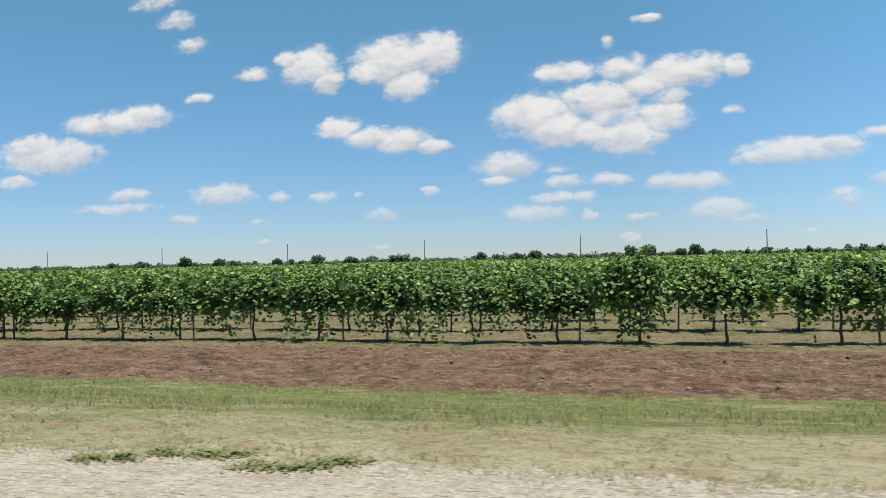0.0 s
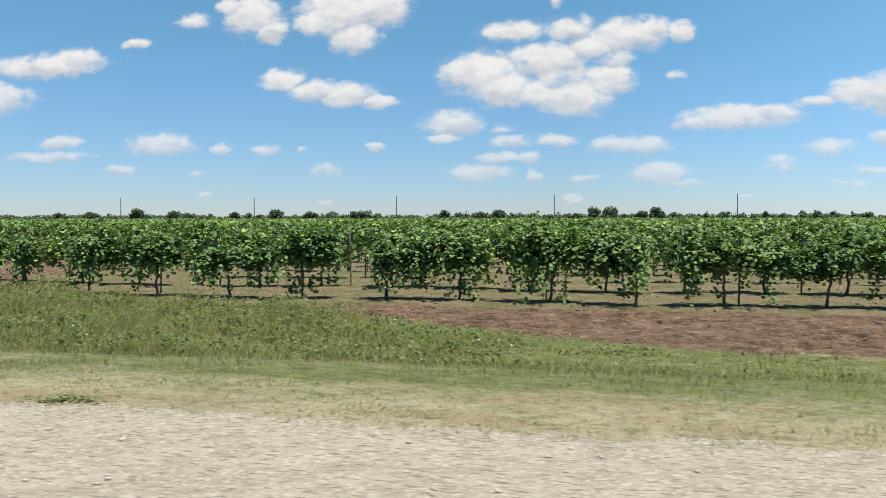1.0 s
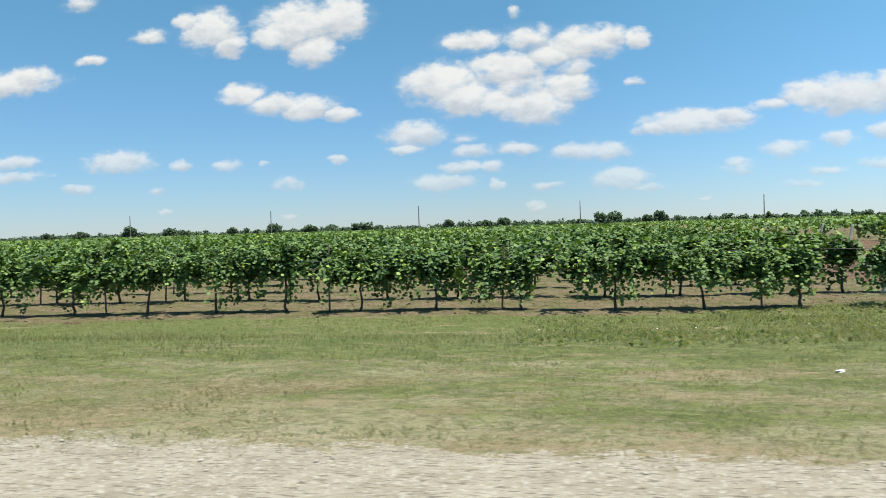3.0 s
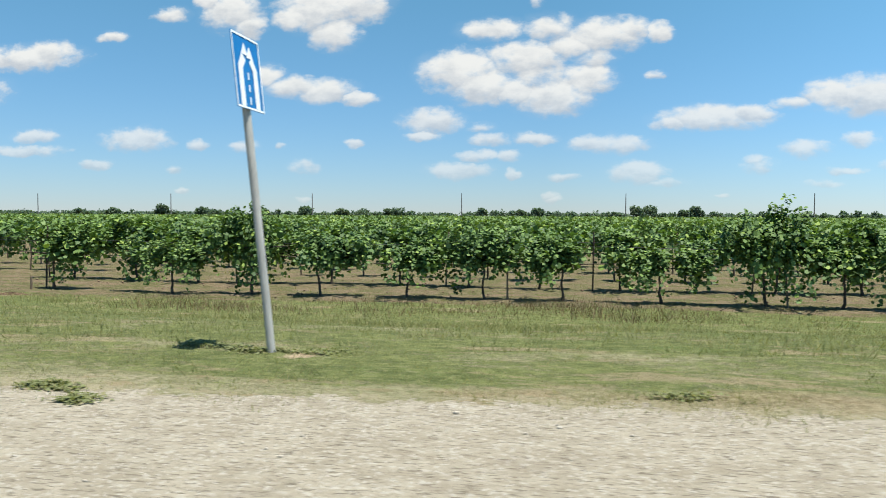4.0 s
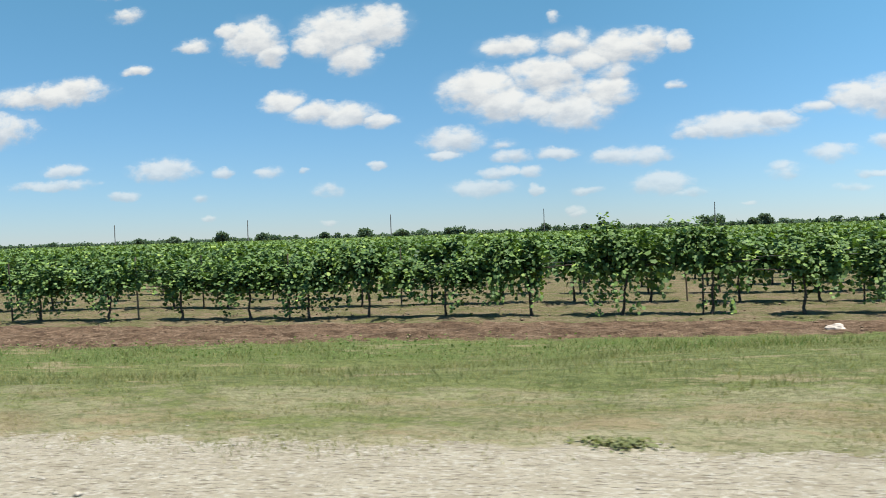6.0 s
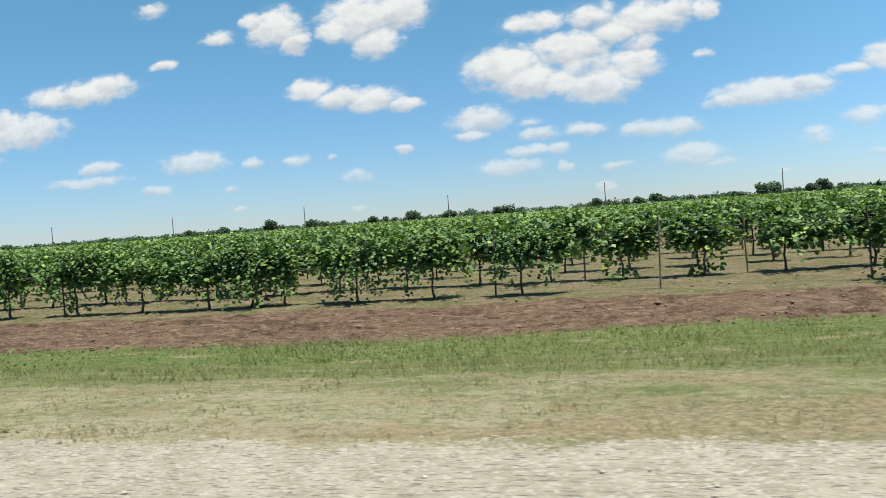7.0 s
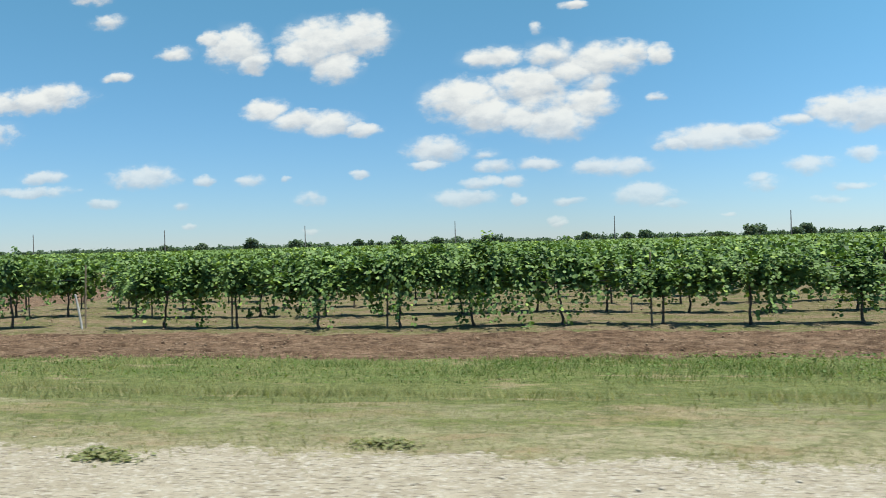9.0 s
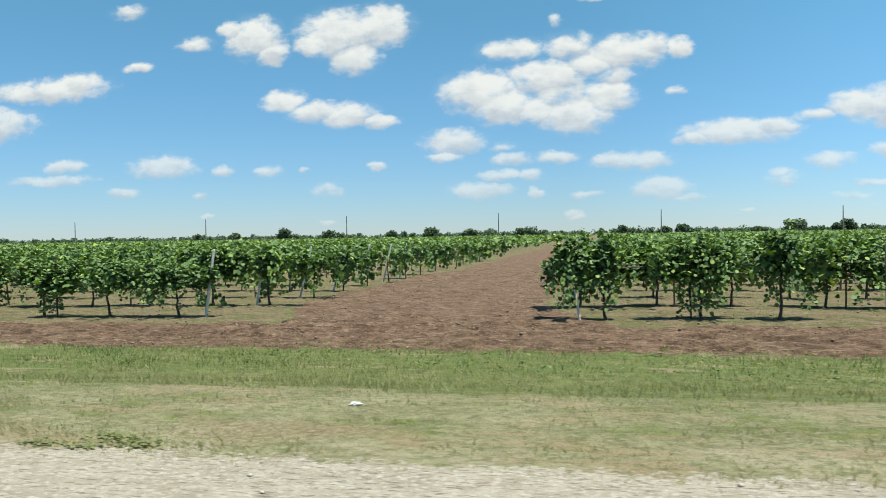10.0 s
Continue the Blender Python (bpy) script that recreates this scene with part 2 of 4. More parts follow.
def ground_material():
    m, tree = material("ground")
    k = Nodes(tree)
    where = k.place()
    big = k.noise(0.35, 3, 0.5, where)
    patch = k.noise(1.5, 6, 0.70, k.place(0.5, 1.0, 1.0))
    mott = k.noise(5.5, 6, 0.72, k.place(0.8, 1.2, 1.0))
    fine = k.noise(17, 5, 0.7, where)
    grain = k.noise(48, 4, 0.7, where)
    # pale crushed-stone shoulder
    stone = k.n("ShaderNodeTexVoronoi", Vector=where, Scale=38.0)
    pebble = k.n("ShaderNodeSeparateColor", Color=stone.outputs["Color"]).outputs[0]
    gravel = k.mix(k.step(mott, 0.38, 0.62), (0.2850, 0.2480, 0.1880), (0.3550, 0.3160, 0.2480))
    gravel = k.mix(k.step(pebble, 0.70, 0.95, 0, 0.8), gravel, (0.4200, 0.3850, 0.3300))
    # thin dark streaks: shadows of small stones, painted into the gravel colour
    gravel = k.mix(k.step(k.noise(26, 4, 0.7, k.place(0.35, 1.3, 1)), 0.545, 0.62, 0, 0.85), gravel, (0.1500, 0.1260, 0.0960))
    gravel = k.mix(k.step(patch, 0.56, 0.70, 0, 0.4), gravel, (0.2250, 0.1900, 0.1480))
    # turf, from straw to green
    straw = k.mix(k.step(mott, 0.40, 0.60), (0.1350, 0.1290, 0.0640), (0.2350, 0.2240, 0.1290))
    straw = k.mix(k.step(fine, 0.40, 0.66, 0, 0.5), straw, (0.2958, 0.2653, 0.1653))
    straw = k.mix(k.step(patch, 0.55, 0.68, 0, 0.55), straw, (0.2741, 0.2306, 0.1479))
    green = k.mix(k.step(mott, 0.38, 0.62), (0.0690, 0.0860, 0.0265), (0.1450, 0.1590, 0.0570))
    green = k.mix(k.step(fine, 0.52, 0.68, 0, 0.5), green, (0.2088, 0.2044, 0.0870))
    lush = k.math("ADD", k.attr("lush"), k.math("MULTIPLY", k.math("SUBTRACT", patch, 0.5), 1.9))
    lush = k.math("ADD", lush, k.math("MULTIPLY", k.math("SUBTRACT", mott, 0.5), 1.7))
    lush = k.math("ADD", lush, k.math("MULTIPLY", k.math("SUBTRACT", big, 0.44), 0.9))
    turf = k.mix(k.step(lush, 0.26, 0.60), straw, green)
    turf = k.mix(k.step(lush, 0.95, 1.30, 0, 0.75), turf, (0.080, 0.114, 0.031))
    # bleached thatch and brown bare spots where the turf is thinnest
    turf = k.mix(k.step(lush, -0.20, 0.10, 0.65, 0), turf, (0.330, 0.285, 0.195))
    worn = k.math("MULTIPLY", k.step(k.noise(1.7, 5, 0.66, k.place(0.55, 1.2, 1.7)), 0.52, 0.62, 0, 0.7), k.step(k.attr("lush"), 0.20, 0.55, 1, 0))
    turf = k.mix(worn, turf, (0.238, 0.180, 0.106))
    turf = k.mix(k.step(k.noise(1.1, 5, 0.7, k.place(0.4, 1.3, 1.7)), 0.56, 0.64, 0, 0.7), turf, (0.2479, 0.1958, 0.1218))
    tuft = k.noise(9.5, 6, 0.72, k.place(0.8, 1.15, 1.0))
    turf = k.mix(k.step(tuft, 0.50, 0.62, 0, 0.55), turf, (0.082, 0.096, 0.034))
    turf = k.mix(k.step(tuft, 0.34, 0.46, 0.32, 0), turf, (0.275, 0.255, 0.150))
    turf = k.mix(k.step(grain, 0.54, 0.70, 0, 0.5), turf, (0.0322, 0.0374, 0.0130))
    dead = k.math("ADD", k.attr("dead"), k.math("MULTIPLY", k.math("SUBTRACT", mott, 0.5), 1.6))
    turf = k.mix(k.step(dead, 0.22, 0.80, 0, 0.70), turf, k.mix(k.step(fine, 0.40, 0.62), (0.1450, 0.1090, 0.0580), (0.2600, 0.2120, 0.1300)))
    # ploughed earth
    soil = k.mix(k.step(mott, 0.36, 0.64), (0.0640, 0.0390, 0.0245), (0.1650, 0.1070, 0.0710))
    soil = k.mix(k.step(patch, 0.42, 0.62, 0, 0.6), soil, (0.1130, 0.0748, 0.0485))
    soil = k.mix(k.step(k.noise(7, 6, 0.78, k.place(0.6, 1.6, 1)), 0.54, 0.64), soil, (0.2180, 0.1530, 0.1070))
    # near-black specks colour in the shade of gaps between clods
    soil = k.mix(k.step(fine, 0.53, 0.66, 0, 0.8), soil, (0.0330, 0.0215, 0.0125))
    furrow = k.noise(2.2, 6, 0.74, k.place(0.7, 1.1, 1))
    soil = k.mix(k.step(furrow, 0.52, 0.62, 0, 0.6), soil, (0.0420, 0.0260, 0.0160))
    soil = k.mix(k.step(furrow, 0.36, 0.46, 0.55, 0), soil, (0.2100, 0.1480, 0.1020))
    # vineyard floor: trodden earth and thin weeds
    floor = k.mix(k.step(patch, 0.40, 0.58), (0.1505, 0.1114, 0.0705), (0.0844, 0.0870, 0.0313))
    floor = k.mix(k.step(mott, 0.52, 0.68), floor, (0.1723, 0.1340, 0.0879))
    floor = k.mix(k.step(k.noise(11, 6, 0.75, k.place(0.5, 1.5, 1)), 0.53, 0.62, 0, 0.75), floor, (0.2350, 0.1950, 0.1350))
    floor = k.mix(k.step(fine, 0.52, 0.64, 0, 0.85), floor, (0.0480, 0.0390, 0.0210))
    wob = k.math("MULTIPLY", k.math("SUBTRACT", k.noise(2.4, 6, 0.68, where), 0.5), 1.7)
    edge = k.math("MULTIPLY", k.math("SUBTRACT", fine, 0.5), 0.9)

    def zone(name, width=0.12):
        v = k.math("ADD", k.math("ADD", k.attr(name), wob), edge)
        return k.step(v, 0.5 - width, 0.5 + width)

    colour = k.mix(zone("soil", 0.15), turf, soil)
    colour = k.mix(zone("tilth", 0.2), colour, floor)
    colour = k.mix(zone("gravel", 0.07), colour, gravel)
    bare = k.step(k.math("ADD", k.attr("bare"), k.math("ADD", wob, edge)), 0.45, 0.7)
    colour = k.mix(bare, colour, (0.330, 0.255, 0.170))
    height = k.math("ADD", k.math("MULTIPLY", fine, 0.6), k.math("MULTIPLY", grain, 0.4))
    k.finish(colour, 0.95, k.math("ADD", height, k.math("MULTIPLY", mott, 1.2)), 1.0, 0.06, specular=0.15)
    return m


def leaf_material(name, dark, light, young, shine=0.45, through=0.4, dry=0.14, patchy=0.0, glow=(1.15, 1.2, 0.65), spec=0.22, drift=0.35):
    """dry: the share of blades in the third colour."""
    m, tree = material(name)
    k = Nodes(tree)
    geo = k.n("ShaderNodeNewGeometry")
    info = k.n("ShaderNodeObjectInfo")
    pick = geo.outputs["Random Per Island"]
    colour = k.mix(pick, dark, light)
    colour = k.mix(k.step(k.math("FRACT", k.math("MULTIPLY", pick, 17.3)), 0.95 - dry, 1.0 - dry * 0.5), colour, young)
    colour = k.mix(k.math("MULTIPLY", info.outputs["Random"], drift), colour, young)
    if patchy:
        colour = k.mix(k.step(k.noise(0.9, 4, 0.65, k.place(0.5, 1.2, 0.2)), 0.45, 0.62, 0, patchy), colour, young)
    p = k.n("ShaderNodeBsdfPrincipled", Roughness=shine)
    p.inputs["Specular IOR Level"].default_value = spec
    tree.links.new(colour, p.inputs["Base Color"])
    glowing = k.mix(1.0, colour, glow, "MULTIPLY")
    tr = k.n("ShaderNodeBsdfTranslucent", Color=glowing)
    mixer = k.n("ShaderNodeMixShader", Fac=through)
    tree.links.new(p.outputs[0], mixer.inputs[1])
    tree.links.new(tr.outputs[0], mixer.inputs[2])
    out = k.n("ShaderNodeOutputMaterial")
    tree.links.new(mixer.outputs[0], out.inputs[0])
    return m


def plain_material(name, a, b, scale=8.0, roughness=0.8, metal=0.0, stretch=(1, 1, 1), bump=0.3, distance=0.01, spec=0.3):
    m, tree = material(name)
    k = Nodes(tree)
    v = k.place(*stretch)
    n1, n2 = k.noise(scale, 5, 0.6, v), k.noise(scale * 7, 3, 0.6, v)
    f = k.math("ADD", k.math("MULTIPLY", n1, 0.7), k.math("MULTIPLY", n2, 0.3))
    k.finish(k.mix(k.step(f, 0.3, 0.7), a, b), roughness, n2, bump, distance, metal, spec)
    return m


MAT_GROUND = ground_material()
MAT_VINE_LEAF = leaf_material("vine_leaf", (0.026, 0.060, 0.025), (0.118, 0.188, 0.052), (0.21, 0.285, 0.062), 0.6, 0.16, 0.06, 0.0, (1.4, 1.6, 0.5), 0.25, 0.15)
# far tree leaves: distance haze is mixed into this pale bluish green
MAT_HAZY_TREE_LEAF = leaf_material("hazy_tree_leaf", (0.066, 0.108, 0.078), (0.104, 0.150, 0.104), (0.13, 0.170, 0.112), 0.7, 0.4)
MAT_GRASS = leaf_material("grass_blade", (0.1001, 0.1305, 0.0418), (0.1958, 0.2132, 0.0783), (0.2958, 0.2610, 0.1348), 0.65, 0.45, 0.28, 0.65)
MAT_WEED = leaf_material("weed_leaf", (0.066, 0.100, 0.034), (0.150, 0.190, 0.068), (0.23, 0.225, 0.105), 0.65, 0.5)
MAT_DRY_GRASS = leaf_material("dry_grass_blade", (0.195, 0.178, 0.092), (0.335, 0.300, 0.176), (0.140, 0.160, 0.064), 0.7, 0.5, 0.2, 0.5)
MAT_STALK = leaf_material("dry_stalk", (0.085, 0.060, 0.036), (0.20, 0.135, 0.085), (0.13, 0.14, 0.06), 0.7, 0.35, 0.2)
MAT_CHIP = plain_material("gravel_chip", (0.27, 0.235, 0.19), (0.43, 0.39, 0.335), 11, 0.9)
MAT_HERB = leaf_material("roadside_herb", (0.120, 0.150, 0.062), (0.190, 0.212, 0.094), (0.24, 0.225, 0.12), 0.6, 0.4, 0.15)
MAT_LUSH = leaf_material("lush_weed", (0.052, 0.098, 0.028), (0.115, 0.180, 0.050), (0.18, 0.21, 0.070), 0.6, 0.4, 0.12)
MAT_CLOD = plain_material("clod", (0.1100, 0.0740, 0.0480), (0.2050, 0.1450, 0.1000), 3, 0.95)
MAT_BARK = plain_material("vine_bark", (0.035, 0.026, 0.020), (0.11, 0.085, 0.065), 14, 0.95, stretch=(1, 1, 0.25), bump=0.8)
MAT_POST = plain_material("weathered_post", (0.095, 0.070, 0.048), (0.19, 0.15, 0.11), 12, 0.9, stretch=(1, 1, 0.2))
MAT_CONCRETE = plain_material("concrete_post", (0.40, 0.375, 0.33), (0.58, 0.55, 0.49), 9, 0.9)
MAT_FAR_POLE = plain_material("far_pole", (0.10, 0.10, 0.10), (0.17, 0.165, 0.16), 1, 0.85)
MAT_HOSE = plain_material("hose", (0.012, 0.012, 0.013), (0.025, 0.025, 0.026), 20, 0.6)
MAT_STEEL = plain_material("galvanised_steel", (0.25, 0.245, 0.235), (0.38, 0.37, 0.35), 6, 0.6, 0.0, stretch=(1, 1, 0.3), bump=0.1)
MAT_SIGN_BLUE = plain_material("sign_blue", (0.004, 0.130, 0.36), (0.009, 0.165, 0.43), 5, 0.4, bump=0.03)
MAT_SIGN_WHITE = plain_material("sign_white", (0.68, 0.70, 0.71), (0.80, 0.81, 0.82), 6, 0.4, bump=0.03)
MAT_TEAL = plain_material("teal_plastic", (0.085, 0.135, 0.130), (0.25, 0.32, 0.31), 9, 0.4)
MAT_LITTER = plain_material("white_litter", (0.40, 0.395, 0.375), (0.60, 0.595, 0.57), 12, 0.6)
MAT_DARK = plain_material("dark_earth", (0.022, 0.018, 0.015), (0.05, 0.042, 0.035), 12, 0.9)
MAT_STONE = plain_material("pale_stone", (0.3654, 0.2958, 0.2523), (0.5046, 0.4350, 0.3828), 7, 0.85)
MAT_PLANK = plain_material("sawn_plank", (0.42, 0.34, 0.235), (0.60, 0.51, 0.37), 6, 0.8, stretch=(0.2, 1, 1))
MAT_BOTTLE = plain_material("bottle_plastic", (0.26, 0.28, 0.26), (0.40, 0.42, 0.40), 8, 0.2)
MAT_ASPHALT = plain_material("asphalt", (0.040, 0.040, 0.042), (0.075, 0.073, 0.070), 30, 0.9)


# ---- mesh helpers ----
def mesh_from(name, verts, faces):
    """A mesh from arrays; all faces have the same number of corners."""
    verts, faces = np.asarray(verts, np.float32), np.asarray(faces, np.int32)
    me = bpy.data.meshes.new(name)
    me.vertices.add(len(verts))
    me.vertices.foreach_set("co", verts.ravel())
    per = faces.shape[1]
    me.loops.add(faces.size)
    me.loops.foreach_set("vertex_index", faces.ravel())
    me.polygons.add(len(faces))
    me.polygons.foreach_set("loop_start", np.arange(0, faces.size, per, dtype=np.int32))
    me.update(calc_edges=True)
    return me


def part(name, data, mat, parent=None, label=""):
    """Links a mesh, or a bmesh, as one object under a thing or a part."""
    if isinstance(data, bmesh.types.BMesh):
        me = bpy.data.meshes.new(name)
        data.to_mesh(me)
        data.free()
        data = me
    if mat is not None and not data.materials:
        data.materials.append(mat)
    ob = new(name, data)
    if parent is not None:
        ob.parent = parent
    return tagged(ob, label)


def tube(bm, points, radii, sides=6):
    """A tapered round bar through points."""
    rings = []
    for i, p in enumerate(points):
        p = Vector(p)
        a, b = Vector(points[max(i - 1, 0)]), Vector(points[min(i + 1, len(points) - 1)])
        d = (b - a).normalized()
        side = d.cross(Vector((0.31, 0.95, 0.1))).normalized()
        up = d.cross(side)
        r = radii[i]
        rings.append([bm.verts.new(p + r * (math.cos(2 * math.pi * j / sides) * side + math.sin(2 * math.pi * j / sides) * up)) for j in range(sides)])
    for lo, hi in zip(rings, rings[1:]):
        for j in range(sides):
            bm.faces.new((lo[j], lo[(j + 1) % sides], hi[(j + 1) % sides], hi[j]))
    bm.faces.new(rings[0][::-1])
    bm.faces.new(rings[-1])
    return bm


def wobble(x, y, freq, seed=0):
    """Cheap smooth noise, about -1 to 1, for arrays."""
    r = np.random.RandomState(seed)
    out = np.zeros(np.broadcast(x, y).shape)
    for i in range(6):
        a, ph, s = r.uniform(0, 2 * np.pi), r.uniform(0, 2 * np.pi), r.uniform(0.6, 1.7)
        out = out + np.sin((np.cos(a) * x + np.sin(a) * y) * freq * s + ph)
    return out / 3.0


def fold(x, lo, hi):
    s = np.clip((x - lo) / (hi - lo), 0, 1)
    return s * s * (3 - 2 * s)


# ---- the lie of the land ----
LANE_A, LANE_B = (-56.5, -41.7), (-214.0, -206.3)  # ploughed lanes between the blocks
ROW_Y, ROW_GAP = 18.3, 3.1


def along(x, *knots):
    """A value that changes along the road, from (x, value) pairs."""
    return np.interp(x, [k[0] for k in knots], [k[1] for k in knots])


def gravel_edge(x):
    return along(x, (-240, 4.5), (-203, 4.5), (-199, 4.8), (-184, 4.88), (-173, 4.78), (-157, 4.5), (-143, 4.5), (-130, 4.8), (-119, 5.1), (-110, 5.0), (-104, 5.3),
                 (-97, 5.5), (-93, 5.22), (-90, 5.27), (-86, 5.6), (-80, 5.42), (-70, 4.8), (-61, 4.48), (-57, 4.42), (-51, 4.72), (-46.5, 4.95), (-33, 4.83), (-28, 4.9), (-16, 4.93), (-9, 4.75), (0, 4.95), (20, 4.95))


def soil_edge(x):
    return along(x, (-240, 13.3), (-214, 13.3), (-204, 13.1), (-192, 13.3), (-182, 13.4), (-172, 12.9), (-163, 12.6), (-155, 12.2), (-145, 12.9), (-133, 14.0), (-120, 15.2),
                 (-108, 15.0), (-98, 16.8), (-90, 17.5), (-77, 16.8), (-64, 17.4), (-58, 19.4), (-40, 19.4), (-35, 17.6), (-30, 16.2), (-26, 14.2), (-22, 12.2), (-12, 11.7), (20, 11.3))


def mown_edge(x):
    """Where the short mown strip ends and the long grass begins."""
    return along(x, (-240, 7.2), (-205, 7.0), (-198, 6.8), (-171, 6.65), (-143, 6.55), (-122, 7.0), (-111, 6.95), (-98, 7.6), (-80, 7.8), (-64, 7.8), (-57, 7.7), (-54, 8.8), (-50, 9.7),
                 (-44, 9.3), (-40, 7.6), (-36, 6.5), (-33, 6.2), (-16, 6.15), (0, 6.6), (20, 6.6)) + 0.10 * wobble(x, x * 0, 0.8, 73)


def in_lane(x, soft=0.6):
    a = fold(x, LANE_A[0] - soft, LANE_A[0] + soft) * (1 - fold(x, LANE_A[1] - soft, LANE_A[1] + soft))
    b = fold(x, LANE_B[0] - soft, LANE_B[0] + soft) * (1 - fold(x, LANE_B[1] - soft, LANE_B[1] + soft))
    return np.maximum(a, b)


def land(x, y):
    """Height of the ground without its clods."""
    x, y = np.asarray(x, float), np.asarray(y, float)
    wide = fold(x, -134, -120) * (1 - fold(x, -46, -34))
    crest = 5.9 + 2.1 * wide
    foot = crest + 5.2 + 2.0 * wide
    bank = 0.65 * (1 - fold(y, crest, foot))
    return bank + 0.03 * wobble(x, y, 0.5, 3) * fold(y, 4, 7)


def zones(x, y):
    soil = fold(y - soil_edge(x), -0.7, 0.7) * (1 - fold(y, 16.6, 17.6))
    lane = in_lane(x + 0.9 * wobble(y * 0, y, 0.30, 15) + 0.3 * wobble(y * 0, y, 1.3, 16)) * fold(y - soil_edge(x), -0.6, 0.6)
    tilth = fold(y, 16.7, 17.7) * (1 - lane) * fold(y - soil_edge(x), -0.7, 0.5)
    for sx, sy, w, d in ((-109.5, 9.9, 1.1, 0.28), (-100.2, 10.2, 0.6, 0.2), (-96.7, 10.3, 1.0, 0.25), (-52.5, 10.4, 1.0, 0.2)):
        soil = np.maximum(soil, 1.2 * np.exp(-((x - sx) / w) ** 2 - ((y - sy) / d) ** 2))
    return np.maximum(soil, lane), tilth, (1 - fold(y - gravel_edge(x), -0.45, 0.45)) * fold(y, -9.5, -8.5)


def build_ground():
    xs = np.concatenate([-np.geomspace(5000, 262, 22), np.arange(-258, 28, 0.46), np.geomspace(31, 5000, 24)])
    ys = np.concatenate([-np.geomspace(5000, 12, 10), np.arange(-8, 3.6, 1.6), np.arange(3.6, 11.0, 0.2), np.arange(11.0, 17.7, 0.1), np.arange(17.8, 19.4, 0.2), np.geomspace(19.6, 60, 55), np.geomspace(63, 5000, 34)])
    gx, gy = np.meshgrid(xs, ys)
    z = land(gx, gy)
    soil, tilth, gravel = zones(gx, gy)
    r = np.random.RandomState(5)
    near = (gx > -262) & (gx < 31) & (gy > 3) & (gy < 62)
    clods = (r.rand(*gx.shape) ** 2 - 0.3) * 0.10 + 0.025 * wobble(gx, gy * 2.5, 2.6, 8) + 0.03 * np.sin(gy * 2 * np.pi / 0.62 + 0.8 * wobble(gx, gy, 0.6, 12))
    tufts = (r.rand(*gx.shape) - 0.4) * 0.03
    z = z + near * (soil * clods + (1 - soil) * (1 - gravel) * tufts + gravel * (r.rand(*gx.shape) - 0.5) * 0.008)
    ridge = np.cos((gy - ROW_Y) / ROW_GAP * 2 * np.pi)
    z = z + near * tilth * (0.02 * ridge + 0.03 * (r.rand(*gx.shape) - 0.5))
    n, m = len(xs), len(ys)
    i = (np.arange(m - 1)[:, None] * n + np.arange(n - 1)[None, :]).ravel()
    me = mesh_from("ground", np.stack([gx, gy, z], -1).reshape(-1, 3), np.stack([i, i + 1, i + n + 1, i + n], -1))
    rough = fold(gy - mown_edge(gx), -0.12, 0.16)
    lush = 0.30 + 0.42 * rough + 0.10 * wobble(gx, gy, 0.25, 4) + 0.12 * fold(gy - mown_edge(gx), 0.8, 2.5)
    # a second mown line, and tan wheel tracks along the verge
    lush = lush - 0.30 * np.exp(-((gy - mown_edge(gx) - 1.7 + 0.15 * wobble(gx, gx * 0, 0.4, 9)) / 0.35) ** 2) * fold(wobble(gx, gx * 0, 0.12, 19), -0.5, 0.4)
    lush = lush - (0.42 + 0.2 * wobble(gx, gy, 0.4, 17)) * (1 - fold(gy - gravel_edge(gx) + 0.3 * wobble(gx, gy, 0.7, 18), 0.1, 0.9))
    lush = lush + 0.42 * fold(gy - soil_edge(gx), -2.6, -1.8) * (1 - fold(gx, -118, -106)) * (0.45 + 0.55 * np.exp(-((gx + 172) / 13) ** 2))
    green = np.exp(-((gx + 46) / 6.5) ** 2 - ((gy - 5.9) / 0.6) ** 2) + np.exp(-((gx + 88) / 4.5) ** 2 - ((gy - 6.6) / 0.9) ** 2)
    lush = lush + 0.5 * green + 0.10 * fold(gx, -80, -68) * (1 - fold(gx, -44, -36)) - 0.14 * fold(gx, -26, -18)
    bare = np.zeros_like(gx)
    for bx, by, bw, bd in ((-53.2, 6.9, 1.2, 0.22), (-88.28, 7.1, 0.4, 0.14), (-58.5, 4.86, 0.8, 0.14), (-104.6, 10.0, 0.8, 0.25), (-113.9, 9.96, 1.0, 0.25), (-43.0, 5.35, 0.8, 0.12), (-117.0, 9.0, 1.0, 0.2)):
        bare = np.maximum(bare, np.exp(-((gx - bx) / bw) ** 2 - ((gy - by) / bd) ** 2))
    streak = fold(wobble(gx, gy * 3.0, 0.55, 23) + 0.5 * wobble(gx, gy * 2.0, 1.9, 24), 0.0, 0.9)
    fringe = np.exp(-((gy - gravel_edge(gx) - 0.55) / 0.5) ** 2)
    dead = streak * np.maximum(fringe, 1.1 * fold(gx, -78, -66) * (1 - fold(gx, -46, -38)) * fold(gy - gravel_edge(gx), 0.1, 0.5) * (1 - fold(gy - gravel_edge(gx), 1.3, 2.6)))
    for name, values in (("dead", dead), ("soil", soil), ("tilth", tilth), ("gravel", gravel), ("lush", lush), ("bare", bare)):
        me.attributes.new(name, "FLOAT", "POINT").data.foreach_set("value", values.astype(np.float32).ravel())
    me.materials.append(MAT_GROUND)
    me.polygons.foreach_set("use_smooth", np.zeros(len(me.polygons), bool))
    return tagged(new("ground", me), "pale gravel shoulder, grass verge, ploughed brown strip and vineyard soil", "ground", kind="structure")


